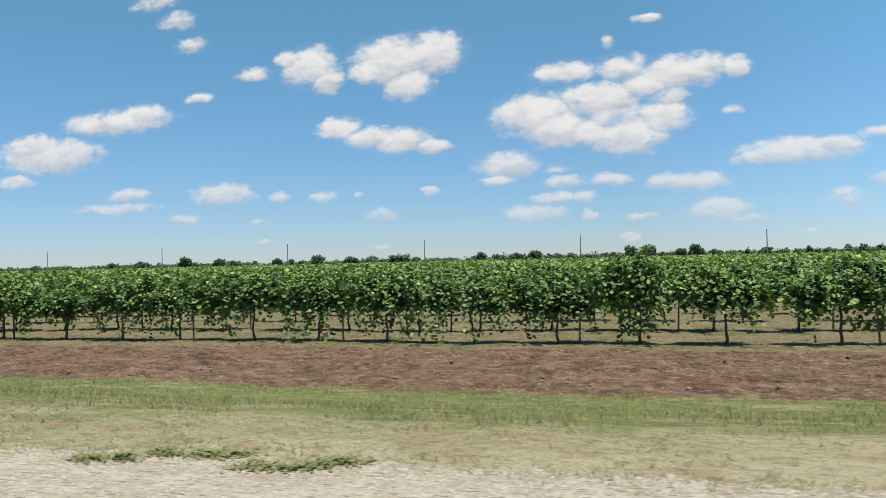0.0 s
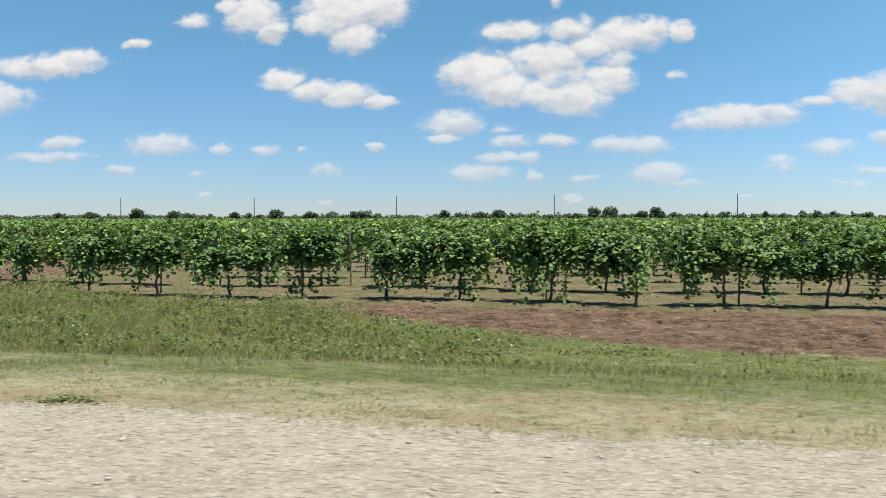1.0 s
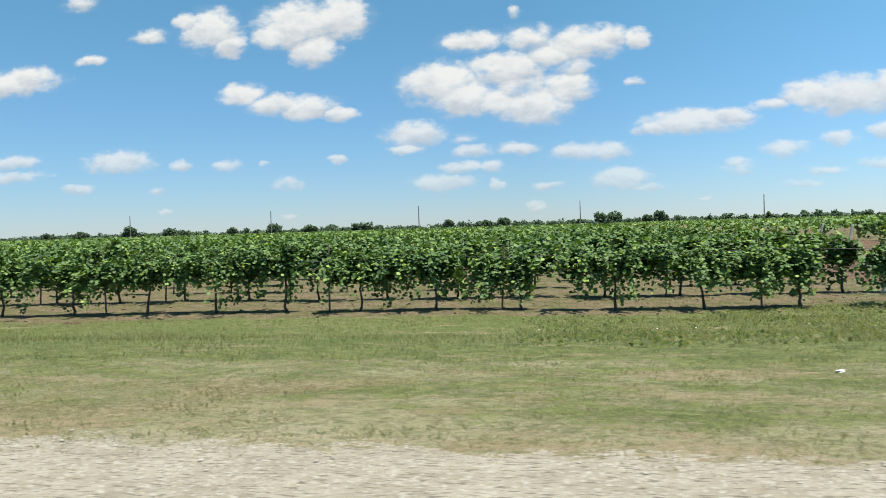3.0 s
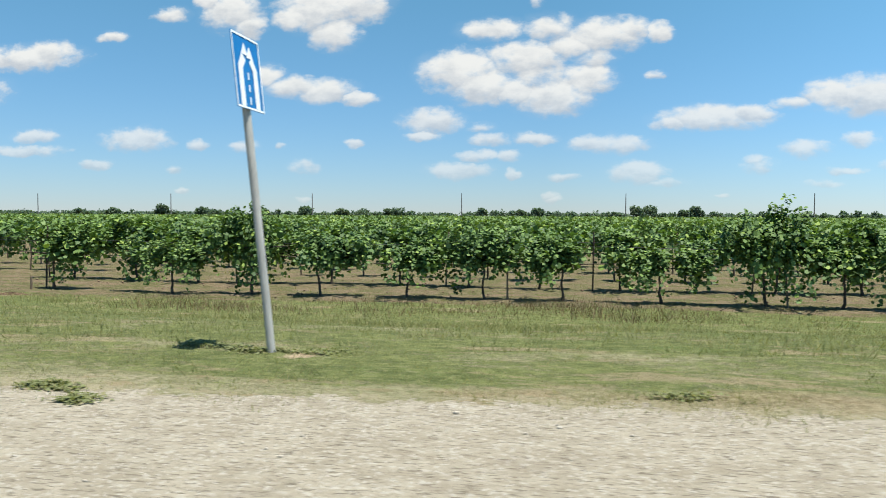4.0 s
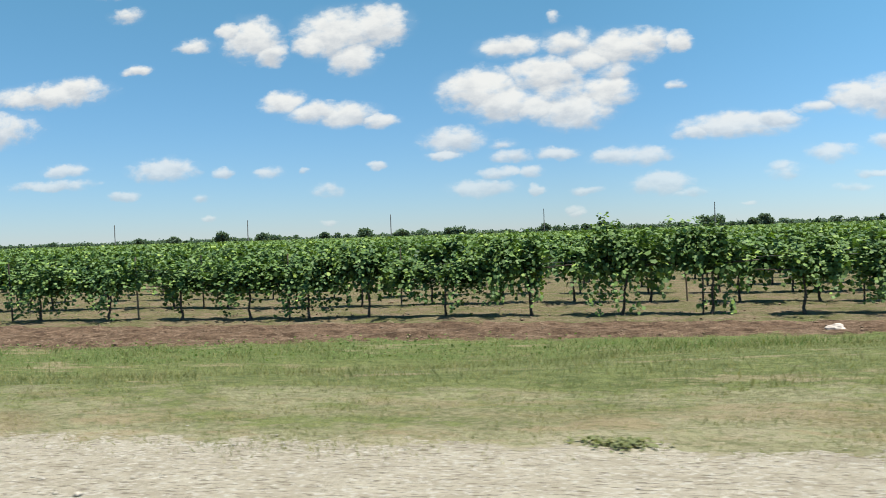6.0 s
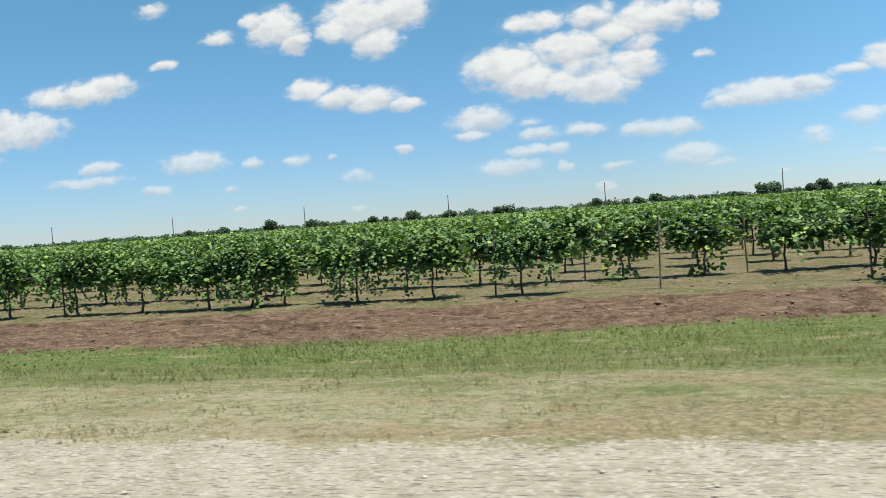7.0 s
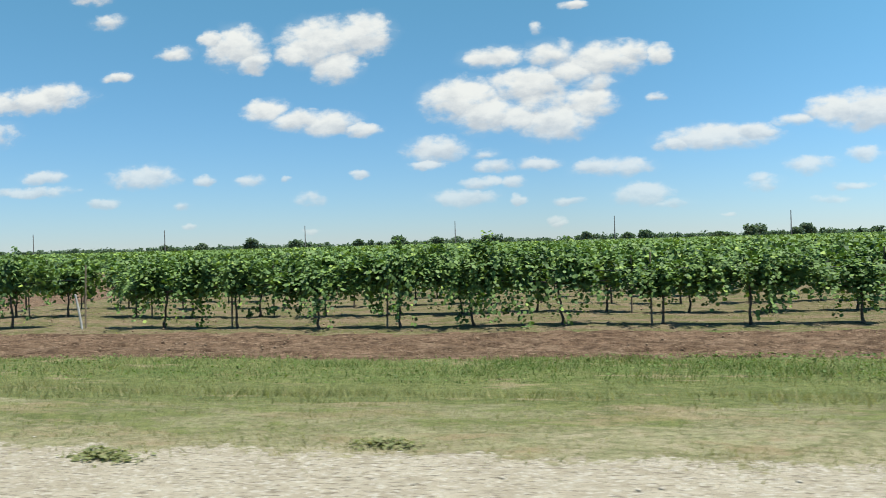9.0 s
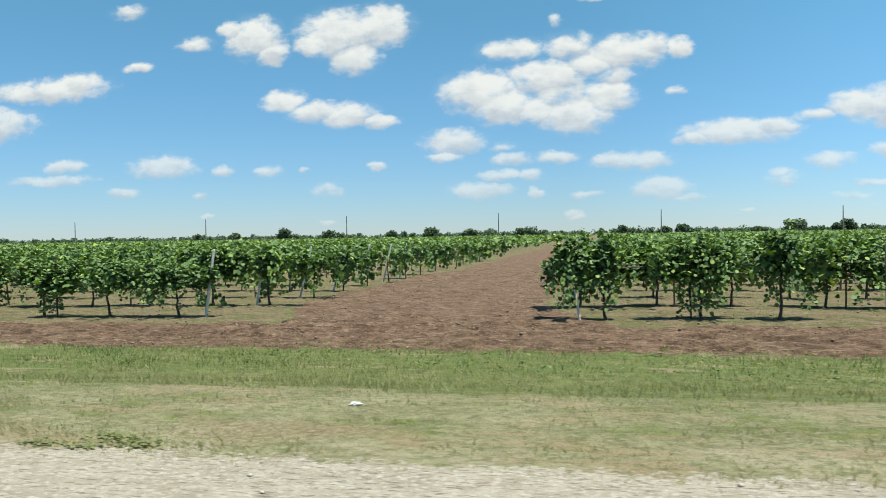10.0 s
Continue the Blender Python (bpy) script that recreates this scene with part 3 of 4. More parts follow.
build_ground()
road = mesh_from("road", [(-900, -6.2, 0.675), (700, -6.2, 0.675), (700, 2.2, 0.675), (-900, 2.2, 0.675), (-900, -6.2, 0.60), (700, -6.2, 0.60), (700, 2.2, 0.60), (-900, 2.2, 0.60)],
                 [(0, 1, 2, 3), (3, 2, 6, 7), (1, 0, 4, 5)])
road.materials.append(MAT_ASPHALT)
tagged(new("road", road), "dark grey asphalt country road beside the gravel shoulder", "road", kind="structure")


# ---- foliage ----
FAN = np.array([(0, 0, 0), (-0.50, 0.30, 0.10), (-0.30, 0.86, 0.0), (0.30, 0.86, 0.0), (0.50, 0.30, 0.10)])
FAN_FACES = np.array([(0, 4, 3, 2, 1)])
BLADE = np.array([(0, 0, 0), (-0.52, 0.42, 0.12), (0, 1.0, -0.06), (0.52, 0.42, 0.12)])
BLADE_FACES = np.array([(0, 3, 2, 1)])


def leaves(rng, places, size, up=0.55, out=None, shape=BLADE, shape_faces=BLADE_FACES):
    """Leaves at places, each one folded facet, tipped at random. Returns verts and faces."""
    n = len(places)
    normal = rng.normal(size=(n, 3)) * 0.46 + np.array([0, 0, up])
    if out is not None:
        normal = normal + out
    normal /= np.linalg.norm(normal, axis=1)[:, None]
    tip = rng.normal(size=(n, 3)) + np.array([0, 0, -0.7])
    tip -= normal * (tip * normal).sum(1)[:, None]
    tip /= np.linalg.norm(tip, axis=1)[:, None]
    side = np.cross(tip, normal)
    s = size * rng.uniform(0.65, 1.25, n)
    frame3 = np.stack([side, tip, normal], 1) * s[:, None, None]
    v = np.einsum("lk,nkd->nld", shape, frame3) + places[:, None, :]
    f = shape_faces[None] + (np.arange(n) * len(shape))[:, None, None]
    return v.reshape(-1, 3), f.reshape(-1, f.shape[-1])


def shoots(rng, x0, count, per, tall=1.0, droop=0.0, side=None):
    """Leaf places along arching shoots that start on the cordon at x0: a flat bright top, and curtains that hang from it."""
    if side is None:
        side = rng.choice([-1.0, 1.0], count) * rng.uniform(0.4, 1.2, count)
    s = np.linspace(0.05, 1, per)[None, :] + rng.uniform(-0.02, 0.02, (count, per))
    kind = rng.rand(count)
    free = kind < 0.035
    rise = np.where(free, rng.uniform(0.58, 0.80, count), rng.uniform(0.36, 0.64, count)) * tall
    turn = np.where(free, rng.uniform(0.45, 0.6, count), np.where(kind < 0.45, rng.uniform(0.60, 0.98, count) + 0.2 * np.minimum(droop, 0), 1.0 + (0.38 + droop) * rng.uniform(0.2, 1, count)))
    reach = np.where(free, rng.uniform(0.05, 0.2, count), rng.uniform(0.18, 0.68, count))
    drift = rng.uniform(-0.32, 0.32, count)
    base = rng.uniform(0.74, 1.02, count)
    bend = turn[:, None] * s
    z = np.maximum(base[:, None] + rise[:, None] * np.sin(np.pi * bend), 0.08)
    y = (side * reach)[:, None] * s ** 1.2
    x = x0[:, None] + drift[:, None] * s
    p = np.stack([x, y, z], -1).reshape(-1, 3) + rng.normal(size=(count * per, 3)) * np.array([0.05, 0.05, 0.042])
    # leaves lie flat on top and hang outward on the curtains
    hang = np.clip((bend - 0.55) / 0.35, 0, 1).ravel()
    out = np.stack([np.zeros(count * per), np.repeat(np.sign(side), per) * (0.25 + 0.75 * hang), 0.25 - 0.95 * hang], -1)
    return p, out


VINE_GAP = 2.03


def vine_meshes(seed, shape=FAN, faces=FAN_FACES, per=38, size_of=0.087):
    """One vine's trunk, cordon and foliage, standing at the origin along x."""
    rng = np.random.RandomState(100 + seed)
    # shoots come in bunches from the cordon, so that the canopy has lumps and holes
    bunches = rng.randint(8, 12)
    size = rng.randint(5, 11, bunches)
    which = np.repeat(np.arange(bunches), size)
    count = len(which)
    x0 = np.clip(rng.normal(0, 0.54, bunches)[which] + rng.normal(0, 0.09, count), -1.1, 1.1)
    side = rng.uniform(-1.2, 1.2, bunches)[which] + rng.normal(0, 0.45, count)
    vigour = rng.uniform(0.76, 1.14) * rng.uniform(0.68, 1.30, bunches)[which]
    sag = (rng.choice([-0.5, -0.42, -0.35, -0.25, -0.1, 0.15, 0.45], bunches) + (0.35 if seed % 4 == 0 else 0.0))[which]
    p, out = shoots(rng, x0, count, per, vigour, sag, side)
    v, f = leaves(rng, p, size_of, 1.0, out * 0.7, shape, faces)
    # shaded leaves deep inside, larger and close together
    m = 420
    inner = np.stack([rng.choice(x0, m) + rng.normal(0, 0.16, m), rng.normal(0, 0.10, m), rng.uniform(0.82, 1.28, m)], -1)
    v2, f2 = leaves(rng, inner, 0.14, 0.9, None, shape, faces)
    v, f = np.concatenate([v, v2]), np.concatenate([f, f2 + len(v)])
    crown = mesh_from("foliage", v, f)
    crown.materials.append(MAT_VINE_LEAF)
    lean = rng.uniform(-0.12, 0.12)
    bm = bmesh.new()
    kink = rng.choice([-1, 1]) * rng.uniform(0.02, 0.07)
    pts = [(rng.uniform(-0.025, 0.025) + lean * k / 6 + (kink if k == 0 else 0), rng.uniform(-0.03, 0.03), 0.95 * k / 6 - (0.06 if k == 0 else 0)) for k in range(7)]
    tube(bm, pts, [0.052, 0.034, 0.030, 0.027, 0.026, 0.028, 0.024], 6)
    trunk = bpy.data.meshes.new("trunk")
    bm.to_mesh(trunk)
    bm.free()
    trunk.materials.append(MAT_BARK)
    bm = bmesh.new()
    tube(bm, [(-1.0, 0.02, 0.98), (-0.45, -0.01, 0.96), (lean, 0, 0.93), (0.45, 0.02, 0.97), (1.0, 0, 1.0)], [0.010, 0.016, 0.022, 0.016, 0.010], 5)
    arm = bpy.data.meshes.new("cordon")
    bm.to_mesh(arm)
    bm.free()
    arm.materials.append(MAT_BARK)
    return trunk, arm, crown


VINE_LABELS = ["bushy green grapevine trailing towards the soil" if i % 4 == 0 else "leafy green grapevine on a wire trellis, dark trunk" for i in range(20)]
VINE_KINDS = [vine_meshes(i) for i in range(20)]
BACK_KINDS = [vine_meshes(i, BLADE, BLADE_FACES, 21, 0.138) for i in range(8)]


def add_vine(kind, x, y, rng, label):
    thing = new("grapevine")
    tagged(thing, label, "grapevine", "trellised grapevines")
    for name, me in zip(("trunk", "cordon", "foliage"), VINE_KINDS[kind] if y < ROW_Y + 1 else BACK_KINDS[kind % 8]):
        ob = new(name, me)
        ob.parent = thing
    turn = 180 if rng.rand() < 0.5 else 0
    s = rng.uniform(0.86, 1.08) if rng.rand() > 0.12 else rng.uniform(1.12, 1.24)
    if abs(y - ROW_Y) < 0.5 and min(abs(x - q) for q in TALL) < VINE_GAP / 2:
        s = 1.26
    thing.matrix_world = pose(x, y, float(land(x, y)) - 0.01, 0, 0, turn + rng.uniform(-4, 4)) @ Matrix.Diagonal((1.0, rng.uniform(0.9, 1.1), s, 1))
    return thing


def blocks(lo, hi, row=0):
    """The stretches of a row between lo and hi that stand in a block."""
    spans = [(-2000, -214.6), (-205.7, -58.4 if row < 5 else -57.7), (-41.2 if row < 3 else -42.2, 2000)]
    return [(max(a, lo), min(b, hi)) for a, b in spans if min(b, hi) > max(a, lo)]


def stations(a, b, rng, jitter=0.12):
    """Where the vines stand along a stretch: evenly, from its ends."""
    n = max(int(round((b - a) / VINE_GAP)), 1)
    return a + (b - a) * np.arange(n + 1) / n + rng.uniform(-jitter, jitter, n + 1)


def row_span(y):
    return -212 - 0.90 * y, 4 + 0.42 * y


GAPS = ((-104.9, -100.6), (-200.4, -197.6), (-167.0, -164.8), (-148.6, -142.0))  # where vines are missing from the first row
TRAILING = (-128.4, -120.6, -113.7, -111.8, -156.6, -164.0, -190.6, -172.1, -95.8, -60.3)
TALL = (-201.2, -205.0, -190.6, -81.6, -117.7, -111.8, -109.9, -168.0, -93.8)
# the first row's trunks where they stand off the even spacing, stretch by stretch
FIRST_ROW = (
    (-219.7, -217.8, -215.8),
    (-205.0, -202.9, -201.2, -199.0, -196.8, -194.8, -192.65, -190.6, -188.8, -186.7, -184.45, -182.6, -180.3, -178.2, -176.4, -174.15, -172.1, -170.1),
    (-167.9, -166.0, -164.1, -161.9, -159.85, -157.85, -156.6, -155.65, -153.65, -151.7, -149.55, -147.5, -145.4, -143.3, -141.1, -139.0, -136.9, -135.0, -133.4),
    (-131.85, -129.95, -127.9, -125.8, -123.85, -121.95, -119.7, -117.65, -116.0, -113.9, -111.8, -109.9, -107.55, -105.6, -103.8, -101.8),
    (-99.2, -95.85, -93.75, -91.95, -89.75, -87.9, -86.05, -83.85, -81.6, -80.0, -78.0, -75.9, -74.1, -72.3, -70.35, -68.5, -66.5, -64.35, -62.4, -60.35, -58.45),
    (-40.5, -38.5, -36.55, -34.55, -32.55, -30.55, -28.4, -26.6, -24.45, -22.5, -20.6, -18.45, -16.55, -14.7, -12.5, -10.7, -8.85, -6.6, -4.6, -2.75, -0.85, 1.4, 3.5, 5.5, 7.5),
)


def near_rows():
    rng = np.random.RandomState(11)
    young = add_vine(3, -41.7, ROW_Y, rng, "small bushy grapevine standing alone beside the ploughed lane")
    young.matrix_world = young.matrix_world @ Matrix.Diagonal((0.42, 0.7, 0.80, 1))
    for x in [x for stretch in FIRST_ROW for x in stretch]:
        kind = rng.randint(len(VINE_KINDS))
        if any(lo_gap < x < hi_gap for lo_gap, hi_gap in GAPS):
            continue
        if min(abs(x - q) for q in TRAILING) < VINE_GAP / 2:
            kind = 4 * rng.randint(5)
        add_vine(kind, x, ROW_Y + rng.uniform(-0.05, 0.05), rng, VINE_LABELS[kind])
    for a, b in blocks(-236, 11):
        for x in stations(a, b, rng):
            kind = rng.randint(len(VINE_KINDS))
            if x < a + 0.8 or x > b - 0.8:
                kind = 4 * rng.randint(5)
            if rng.rand() < 0.03 and a + 3 < x < b - 3:
                continue
            add_vine(kind, float(x), ROW_Y + ROW_GAP + rng.uniform(-0.05, 0.05), rng, VINE_LABELS[kind])


def mid_rows():
    """Rows behind the first two: leaves and trunks in one mesh for a group of rows."""
    rng = np.random.RandomState(21)
    for name, first, last, per_m, per, size in (("vine_rows", 2, 5, 12.0, 20, 0.158), ("vine_rows", 5, 10, 8.0, 11, 0.19), ("vine_rows", 10, 20, 4.5, 7, 0.30)):
        vs, fs, n0 = [], [], 0
        trunks = bmesh.new()
        for r in range(first, last):
            y = ROW_Y + r * ROW_GAP
            lo, hi = row_span(y)
            for a, b in blocks(lo, hi, r):
                n = int((b - a) * per_m)
                bunches = rng.uniform(a - 0.4, b + 0.4, max(n // 7, 1))
                bunches = bunches - 0.09 * VINE_GAP * np.sin((bunches - a) * 2 * np.pi / VINE_GAP)
                lift = rng.uniform(0.7, 1.2, len(bunches))
                which = rng.randint(0, len(bunches), n)
                p, out = shoots(rng, bunches[which] + rng.normal(0, 0.14, n), n, per, lift[which])
                if r < 16:
                    # the vines at the lanes hang down to the soil
                    ends = [e for e in (a, b) if lo + 1 < e < hi - 1 and e != -205.7]
                    for e in ends:
                        q, o = shoots(rng, rng.normal(e, 0.45, int(per_m * 1.6)), int(per_m * 1.6), per, 0.95, 0.5)
                        p, out = np.concatenate([p, q]), np.concatenate([out, o])
                p[:, 1] += y
                v, f = leaves(rng, p, size, 0.75, out, BLADE, BLADE_FACES)
                vs.append(v)
                fs.append(f + n0)
                n0 += len(v)
                if r < 14:
                    for x in stations(a, b, rng):
                        tube(trunks, [(x, y, -0.02), (x + rng.uniform(-.05, .05), y, 0.5), (x + rng.uniform(-.08, .08), y, 0.98)], [0.035, 0.026, 0.022], 4)
        thing = new(name)
        tagged(thing, "many parallel rows of green trellised grapevines", "vineyard", kind="stuff")
        part("foliage", mesh_from("foliage", np.concatenate(vs), np.concatenate(fs)), MAT_VINE_LEAF, thing)
        if len(trunks.verts):
            part("trunks", trunks, MAT_BARK, thing)


def far_rows():
    """The canopy far off, where only the tops of the rows show."""
    rng = np.random.RandomState(31)
    ps = []
    y = ROW_Y + 20 * ROW_GAP
    while y < 520:
        lo, hi = row_span(y)
        size = 0.40 + y * 0.0015
        for a, b in blocks(lo, hi, 30):
            n = int((b - a) * max(2.0, 9.0 - y * 0.034))
            p = np.stack([rng.uniform(a, b, n), y + rng.normal(0, 0.28, n), rng.uniform(0.7, 1.60, n)], -1)
            ps.append((p, size))
        y += ROW_GAP if y < 160 else ROW_GAP * 2
    vs, fs, n0 = [], [], 0
    for p, size in ps:
        v, f = leaves(rng, p, size, 0.9, None, BLADE, BLADE_FACES)
        vs.append(v)
        fs.append(f + n0)
        n0 += len(v)
    ob = part("far_vine_rows", mesh_from("far_vine_rows", np.concatenate(vs), np.concatenate(fs)), MAT_VINE_LEAF, None, "green canopy of distant vineyard rows reaching the horizon")
    tagged(ob, category="vineyard", kind="stuff")


near_rows()
mid_rows()
far_rows()

# ---- poles and distance ----
for px in (-730.0, -616.9, -504.3, -392.2, -280.9, -171.2, -59.0, 60.2):
    pole = bmesh.new()
    tube(pole, [(0, 0, -0.5), (0, 0, 9), (0, 0, 17.6)], [0.42, 0.34, 0.26], 8)
    ob = part("utility_pole", pole, MAT_FAR_POLE)
    tagged(ob, "tall dark utility pole far beyond the vineyard", "utility pole", "distant pole line")
    ob.location = (px, 543, 0)


def crown_mesh(rng, w, h, n, size, lumps=9):
    """Leaf clumps in several rounded lumps; the lumps overlap and leave an uneven outline."""
    centres = np.stack([rng.uniform(-0.32, 0.32, lumps) * w, rng.uniform(-0.25, 0.25, lumps) * w, rng.uniform(0.30, 0.78, lumps) * h], -1)
    centres[:, 0] *= 1.15 - 0.6 * np.maximum(centres[:, 2] / h - 0.45, 0)
    which = rng.randint(0, lumps, n)
    d = rng.normal(size=(n, 3))
    d /= np.linalg.norm(d, axis=1)[:, None]
    radius = (0.35 + 0.65 * rng.rand(n) ** 0.5) * rng.uniform(0.75, 1.1, lumps)[which]
    p = centres[which] + d * radius[:, None] * np.array([w * 0.20, w * 0.20, h * 0.20])
    p[:, 2] = np.maximum(p[:, 2], 0.05 * h)
    return leaves(rng, p, size, 0.5, None, BLADE, BLADE_FACES)


def add_tree(x, y, w, h, seed):
    rng = np.random.RandomState(seed)
    thing = tagged(new("tree"), "rounded dark green deciduous tree on the horizon", "tree", "trees on the horizon")
    w, h = w * 1.2, h * rng.uniform(1.0, 1.2)
    thing.location = (x, y, 0)
    bm = bmesh.new()
    tube(bm, [(0, 0, -0.3), (0.1, 0, h * 0.3), (0, 0.1, h * 0.7)], [0.35, 0.28, 0.1], 7)
    for j in range(5):
        a = rng.uniform(0, 6.28)
        tube(bm, [(0.05, 0, h * 0.28), (math.cos(a) * w * 0.18, math.sin(a) * w * 0.18, h * 0.5), (math.cos(a) * w * 0.33, math.sin(a) * w * 0.33, h * 0.68)], [0.16, 0.1, 0.05], 5)
    part("trunk", bm, MAT_BARK, thing)
    v, f = crown_mesh(rng, w, h, 900, 2.0, 13)
    part("crown", mesh_from("crown", v, f), MAT_HAZY_TREE_LEAF, thing)


for i, (tx, w, h) in enumerate(((-36, 11, 12), (-20, 14, 14), (-192, 10, 10), (-398, 16, 11), (-565, 15, 14), (-503, 13, 11), (-355, 15, 10), (-437, 10, 9), (-333, 18, 10),
                                (-292, 20, 9.5), (-134, 11, 9.5), (28, 15, 13), (12, 9, 10), (-150, 9, 8), (-674, 14, 8), (-620, 11, 9))):
    add_tree(tx, 800 + (i * 37) % 60, w, h, 300 + i)


def treeline():
    """A low unbroken belt of scrub with taller clumps in it."""
    rng = np.random.RandomState(41)
    vs, fs, n0 = [], [], 0
    for wide, high, step, count, y0 in (((10, 24), (5.2, 7.8), 0.20, 70, 860), ((5, 18), (5.5, 11.0), 0.95, 120, 845)):
        x = -1150.0
        while x < 520:
            w, h = rng.uniform(*wide), rng.uniform(*high)
            v, f = crown_mesh(rng, w, h, count, 2.1, 6)
            v = v + np.array([x, y0 + rng.uniform(-15, 15), -h * 0.10])
            vs.append(v)
            fs.append(f + n0)
            n0 += len(v)
            x += w * step * rng.exponential(1.0)
    ob = part("far_treeline", mesh_from("far_treeline", np.concatenate(vs), np.concatenate(fs)), MAT_HAZY_TREE_LEAF, None, "low dark green line of bushes and trees on the horizon")
    tagged(ob, category="treeline", kind="stuff")


treeline()


# ---- grass and weeds ----
def blades(rng, x, y, height, width, lean=0.5):
    """Grass blades: one thin triangle each, rooted in the ground."""
    n = len(x)
    z = land(x, y)
    a = rng.uniform(0, np.pi, n)
    dx, dy = np.cos(a) * width / 2, np.sin(a) * width / 2
    tx, ty = rng.normal(0, lean, n) * height, rng.normal(0, lean, n) * height
    root = z - 0.02
    v = np.stack([np.stack([x - dx, y - dy, root], -1), np.stack([x + dx, y + dy, root], -1), np.stack([x + tx, y + ty, z + height], -1)], 1)
    return v.reshape(-1, 3), np.arange(3 * n).reshape(-1, 3)


def clumped(rng, n, lo_x, hi_x, lo_y, hi_y, spread=0.22, per=14):
    """Places in loose clumps."""
    m = max(n // per, 1)
    cx, cy = rng.uniform(lo_x, hi_x, m), rng.uniform(lo_y, hi_y, m)
    k = rng.randint(0, m, n)
    return cx[k] + rng.normal(0, spread * 1.6, n), cy[k] + rng.normal(0, spread, n)


def grass(name, label, places, height, width, mat, lean=0.5, seed=51):
    rng = np.random.RandomState(seed)
    x, y = places
    n = len(x)
    h = height * rng.uniform(0.45, 1.3, n) if np.isscalar(height) else height * rng.uniform(0.5, 1.25, n)
    v, f = blades(rng, x, y, h, width * rng.uniform(0.6, 1.4, n), lean)
    ob = part(name, mesh_from(name, v, f), mat, None, label)
    tagged(ob, category="grass", kind="stuff")


def verge():
    rng = np.random.RandomState(61)
    # short dry turf next to the gravel, thinning out into it
    x, y = clumped(rng, 190000, -232, 8, 4.2, 9.8, 0.13, 12)
    keep = (y > gravel_edge(x) - 0.10 - 0.5 * rng.rand(len(x)) ** 3) & (y < mown_edge(x) + 0.3)
    grass("dry_grass", "short sun-dried yellow grass along the gravel shoulder", (x[keep], y[keep]), 0.036, 0.011, MAT_DRY_GRASS, 0.8, 52)
    # greener tufts left standing on the mown strip
    x, y = clumped(rng, 170000, -232, 8, 4.6, 9.6, 0.12, 22)
    keep = (y > gravel_edge(x) + 0.15) & (y < mown_edge(x) + 0.1) & (rng.rand(len(x)) < 0.45 + 0.55 * fold(wobble(x, y * 1.5, 0.9, 64), -0.3, 0.5) * (0.5 + 0.5 * fold(x, -80, -68) * (1 - fold(x, -44, -36))))
    grass("mown_grass", "short olive-green grass tufts on the mown verge", (x[keep], y[keep]), 0.040, 0.012, MAT_GRASS, 0.6, 50)
    # a fringe of longer straw along the edge
    x = rng.uniform(-232, 8, 42000)
    x = x[wobble(x, x * 0, 1.1, 75) + 0.6 * wobble(x, x * 0, 4.0, 76) > rng.uniform(-0.9, 0.8, len(x))]
    y = gravel_edge(x) + 0.18 * wobble(x, x * 0, 0.9, 77) + rng.normal(0.12, 0.16, len(x))
    grass("straw_fringe", "golden dry grass fringe along the gravel edge", (x, y), 0.055, 0.010, MAT_DRY_GRASS, 0.9, 57)
    # greener, longer grass down the bank
    x, y = clumped(rng, 300000, -232, 8, 6.0, 17.0, 0.16, 16)
    start = mown_edge(x)
    keep = (y < soil_edge(x) + 0.15 - 0.4 * rng.rand(len(x))) & (y > start - 0.25 * rng.rand(len(x)) ** 3)
    tall = 0.075 + 0.035 * wobble(x, y, 0.7, 71) + 0.02 * wobble(x, y, 2.5, 70)
    grass("verge_grass", "green and straw-coloured grass on the roadside bank", (x[keep], y[keep]), np.maximum(tall, 0.02)[keep], 0.013, MAT_GRASS, 0.5, 53)
    # tall weeds beside the first lane
    x, y = clumped(rng, 150000, -66, -20, 9.0, 18.4, 0.18, 30)
    side = fold(x, -68, -56) * (1 - fold(x, -32, -21))
    front = mown_edge(x) + 0.5 + 2.6 * fold(x, -40, -34)
    keep = (y < soil_edge(x) - 0.2) & (y > front) & (rng.rand(len(x)) < 0.25 + side)
    bulk = 0.09 + 0.19 * fold(x, -50, -43) * (1 - fold(x, -31, -23))
    tall = bulk * (0.85 + 0.40 * wobble(x, y, 1.3, 72) + 0.35 * wobble(x, y, 3.7, 67))
    grass("tall_weeds", "tall green roadside weeds and grass gone to seed", (x[keep], y[keep]), np.maximum(tall, 0.05)[keep], 0.014, MAT_GRASS, 0.6, 54)
    # leafy herbs in tufts, with small white flowers among them
    x, y = clumped(rng, 60000, -66, -20, 9.0, 18.4, 0.15, 50)
    front = mown_edge(x) + 0.5 + 2.6 * fold(x, -40, -34)
    keep = (y < soil_edge(x) - 0.2) & (y > front) & (rng.rand(len(x)) < 0.25 + fold(x, -54, -45) * (1 - fold(x, -30, -21)))
    x, y = x[keep], y[keep]
    rise = (0.06 + 0.30 * fold(x, -52, -43) * (1 - fold(x, -31, -22))) * (0.85 + 0.40 * wobble(x, y, 1.3, 72) + 0.35 * wobble(x, y, 3.7, 67)) * rng.rand(len(x)) ** 0.6
    v, f = leaves(rng, np.stack([x, y, land(x, y) + np.maximum(rise, 0.02)], -1), 0.062, 0.7, None, BLADE, BLADE_FACES)
    tagged(part("leafy_weeds", mesh_from("leafy_weeds", v, f), MAT_WEED, None, "olive-green leafy weeds among tall roadside grass"), category="weeds", kind="stuff")
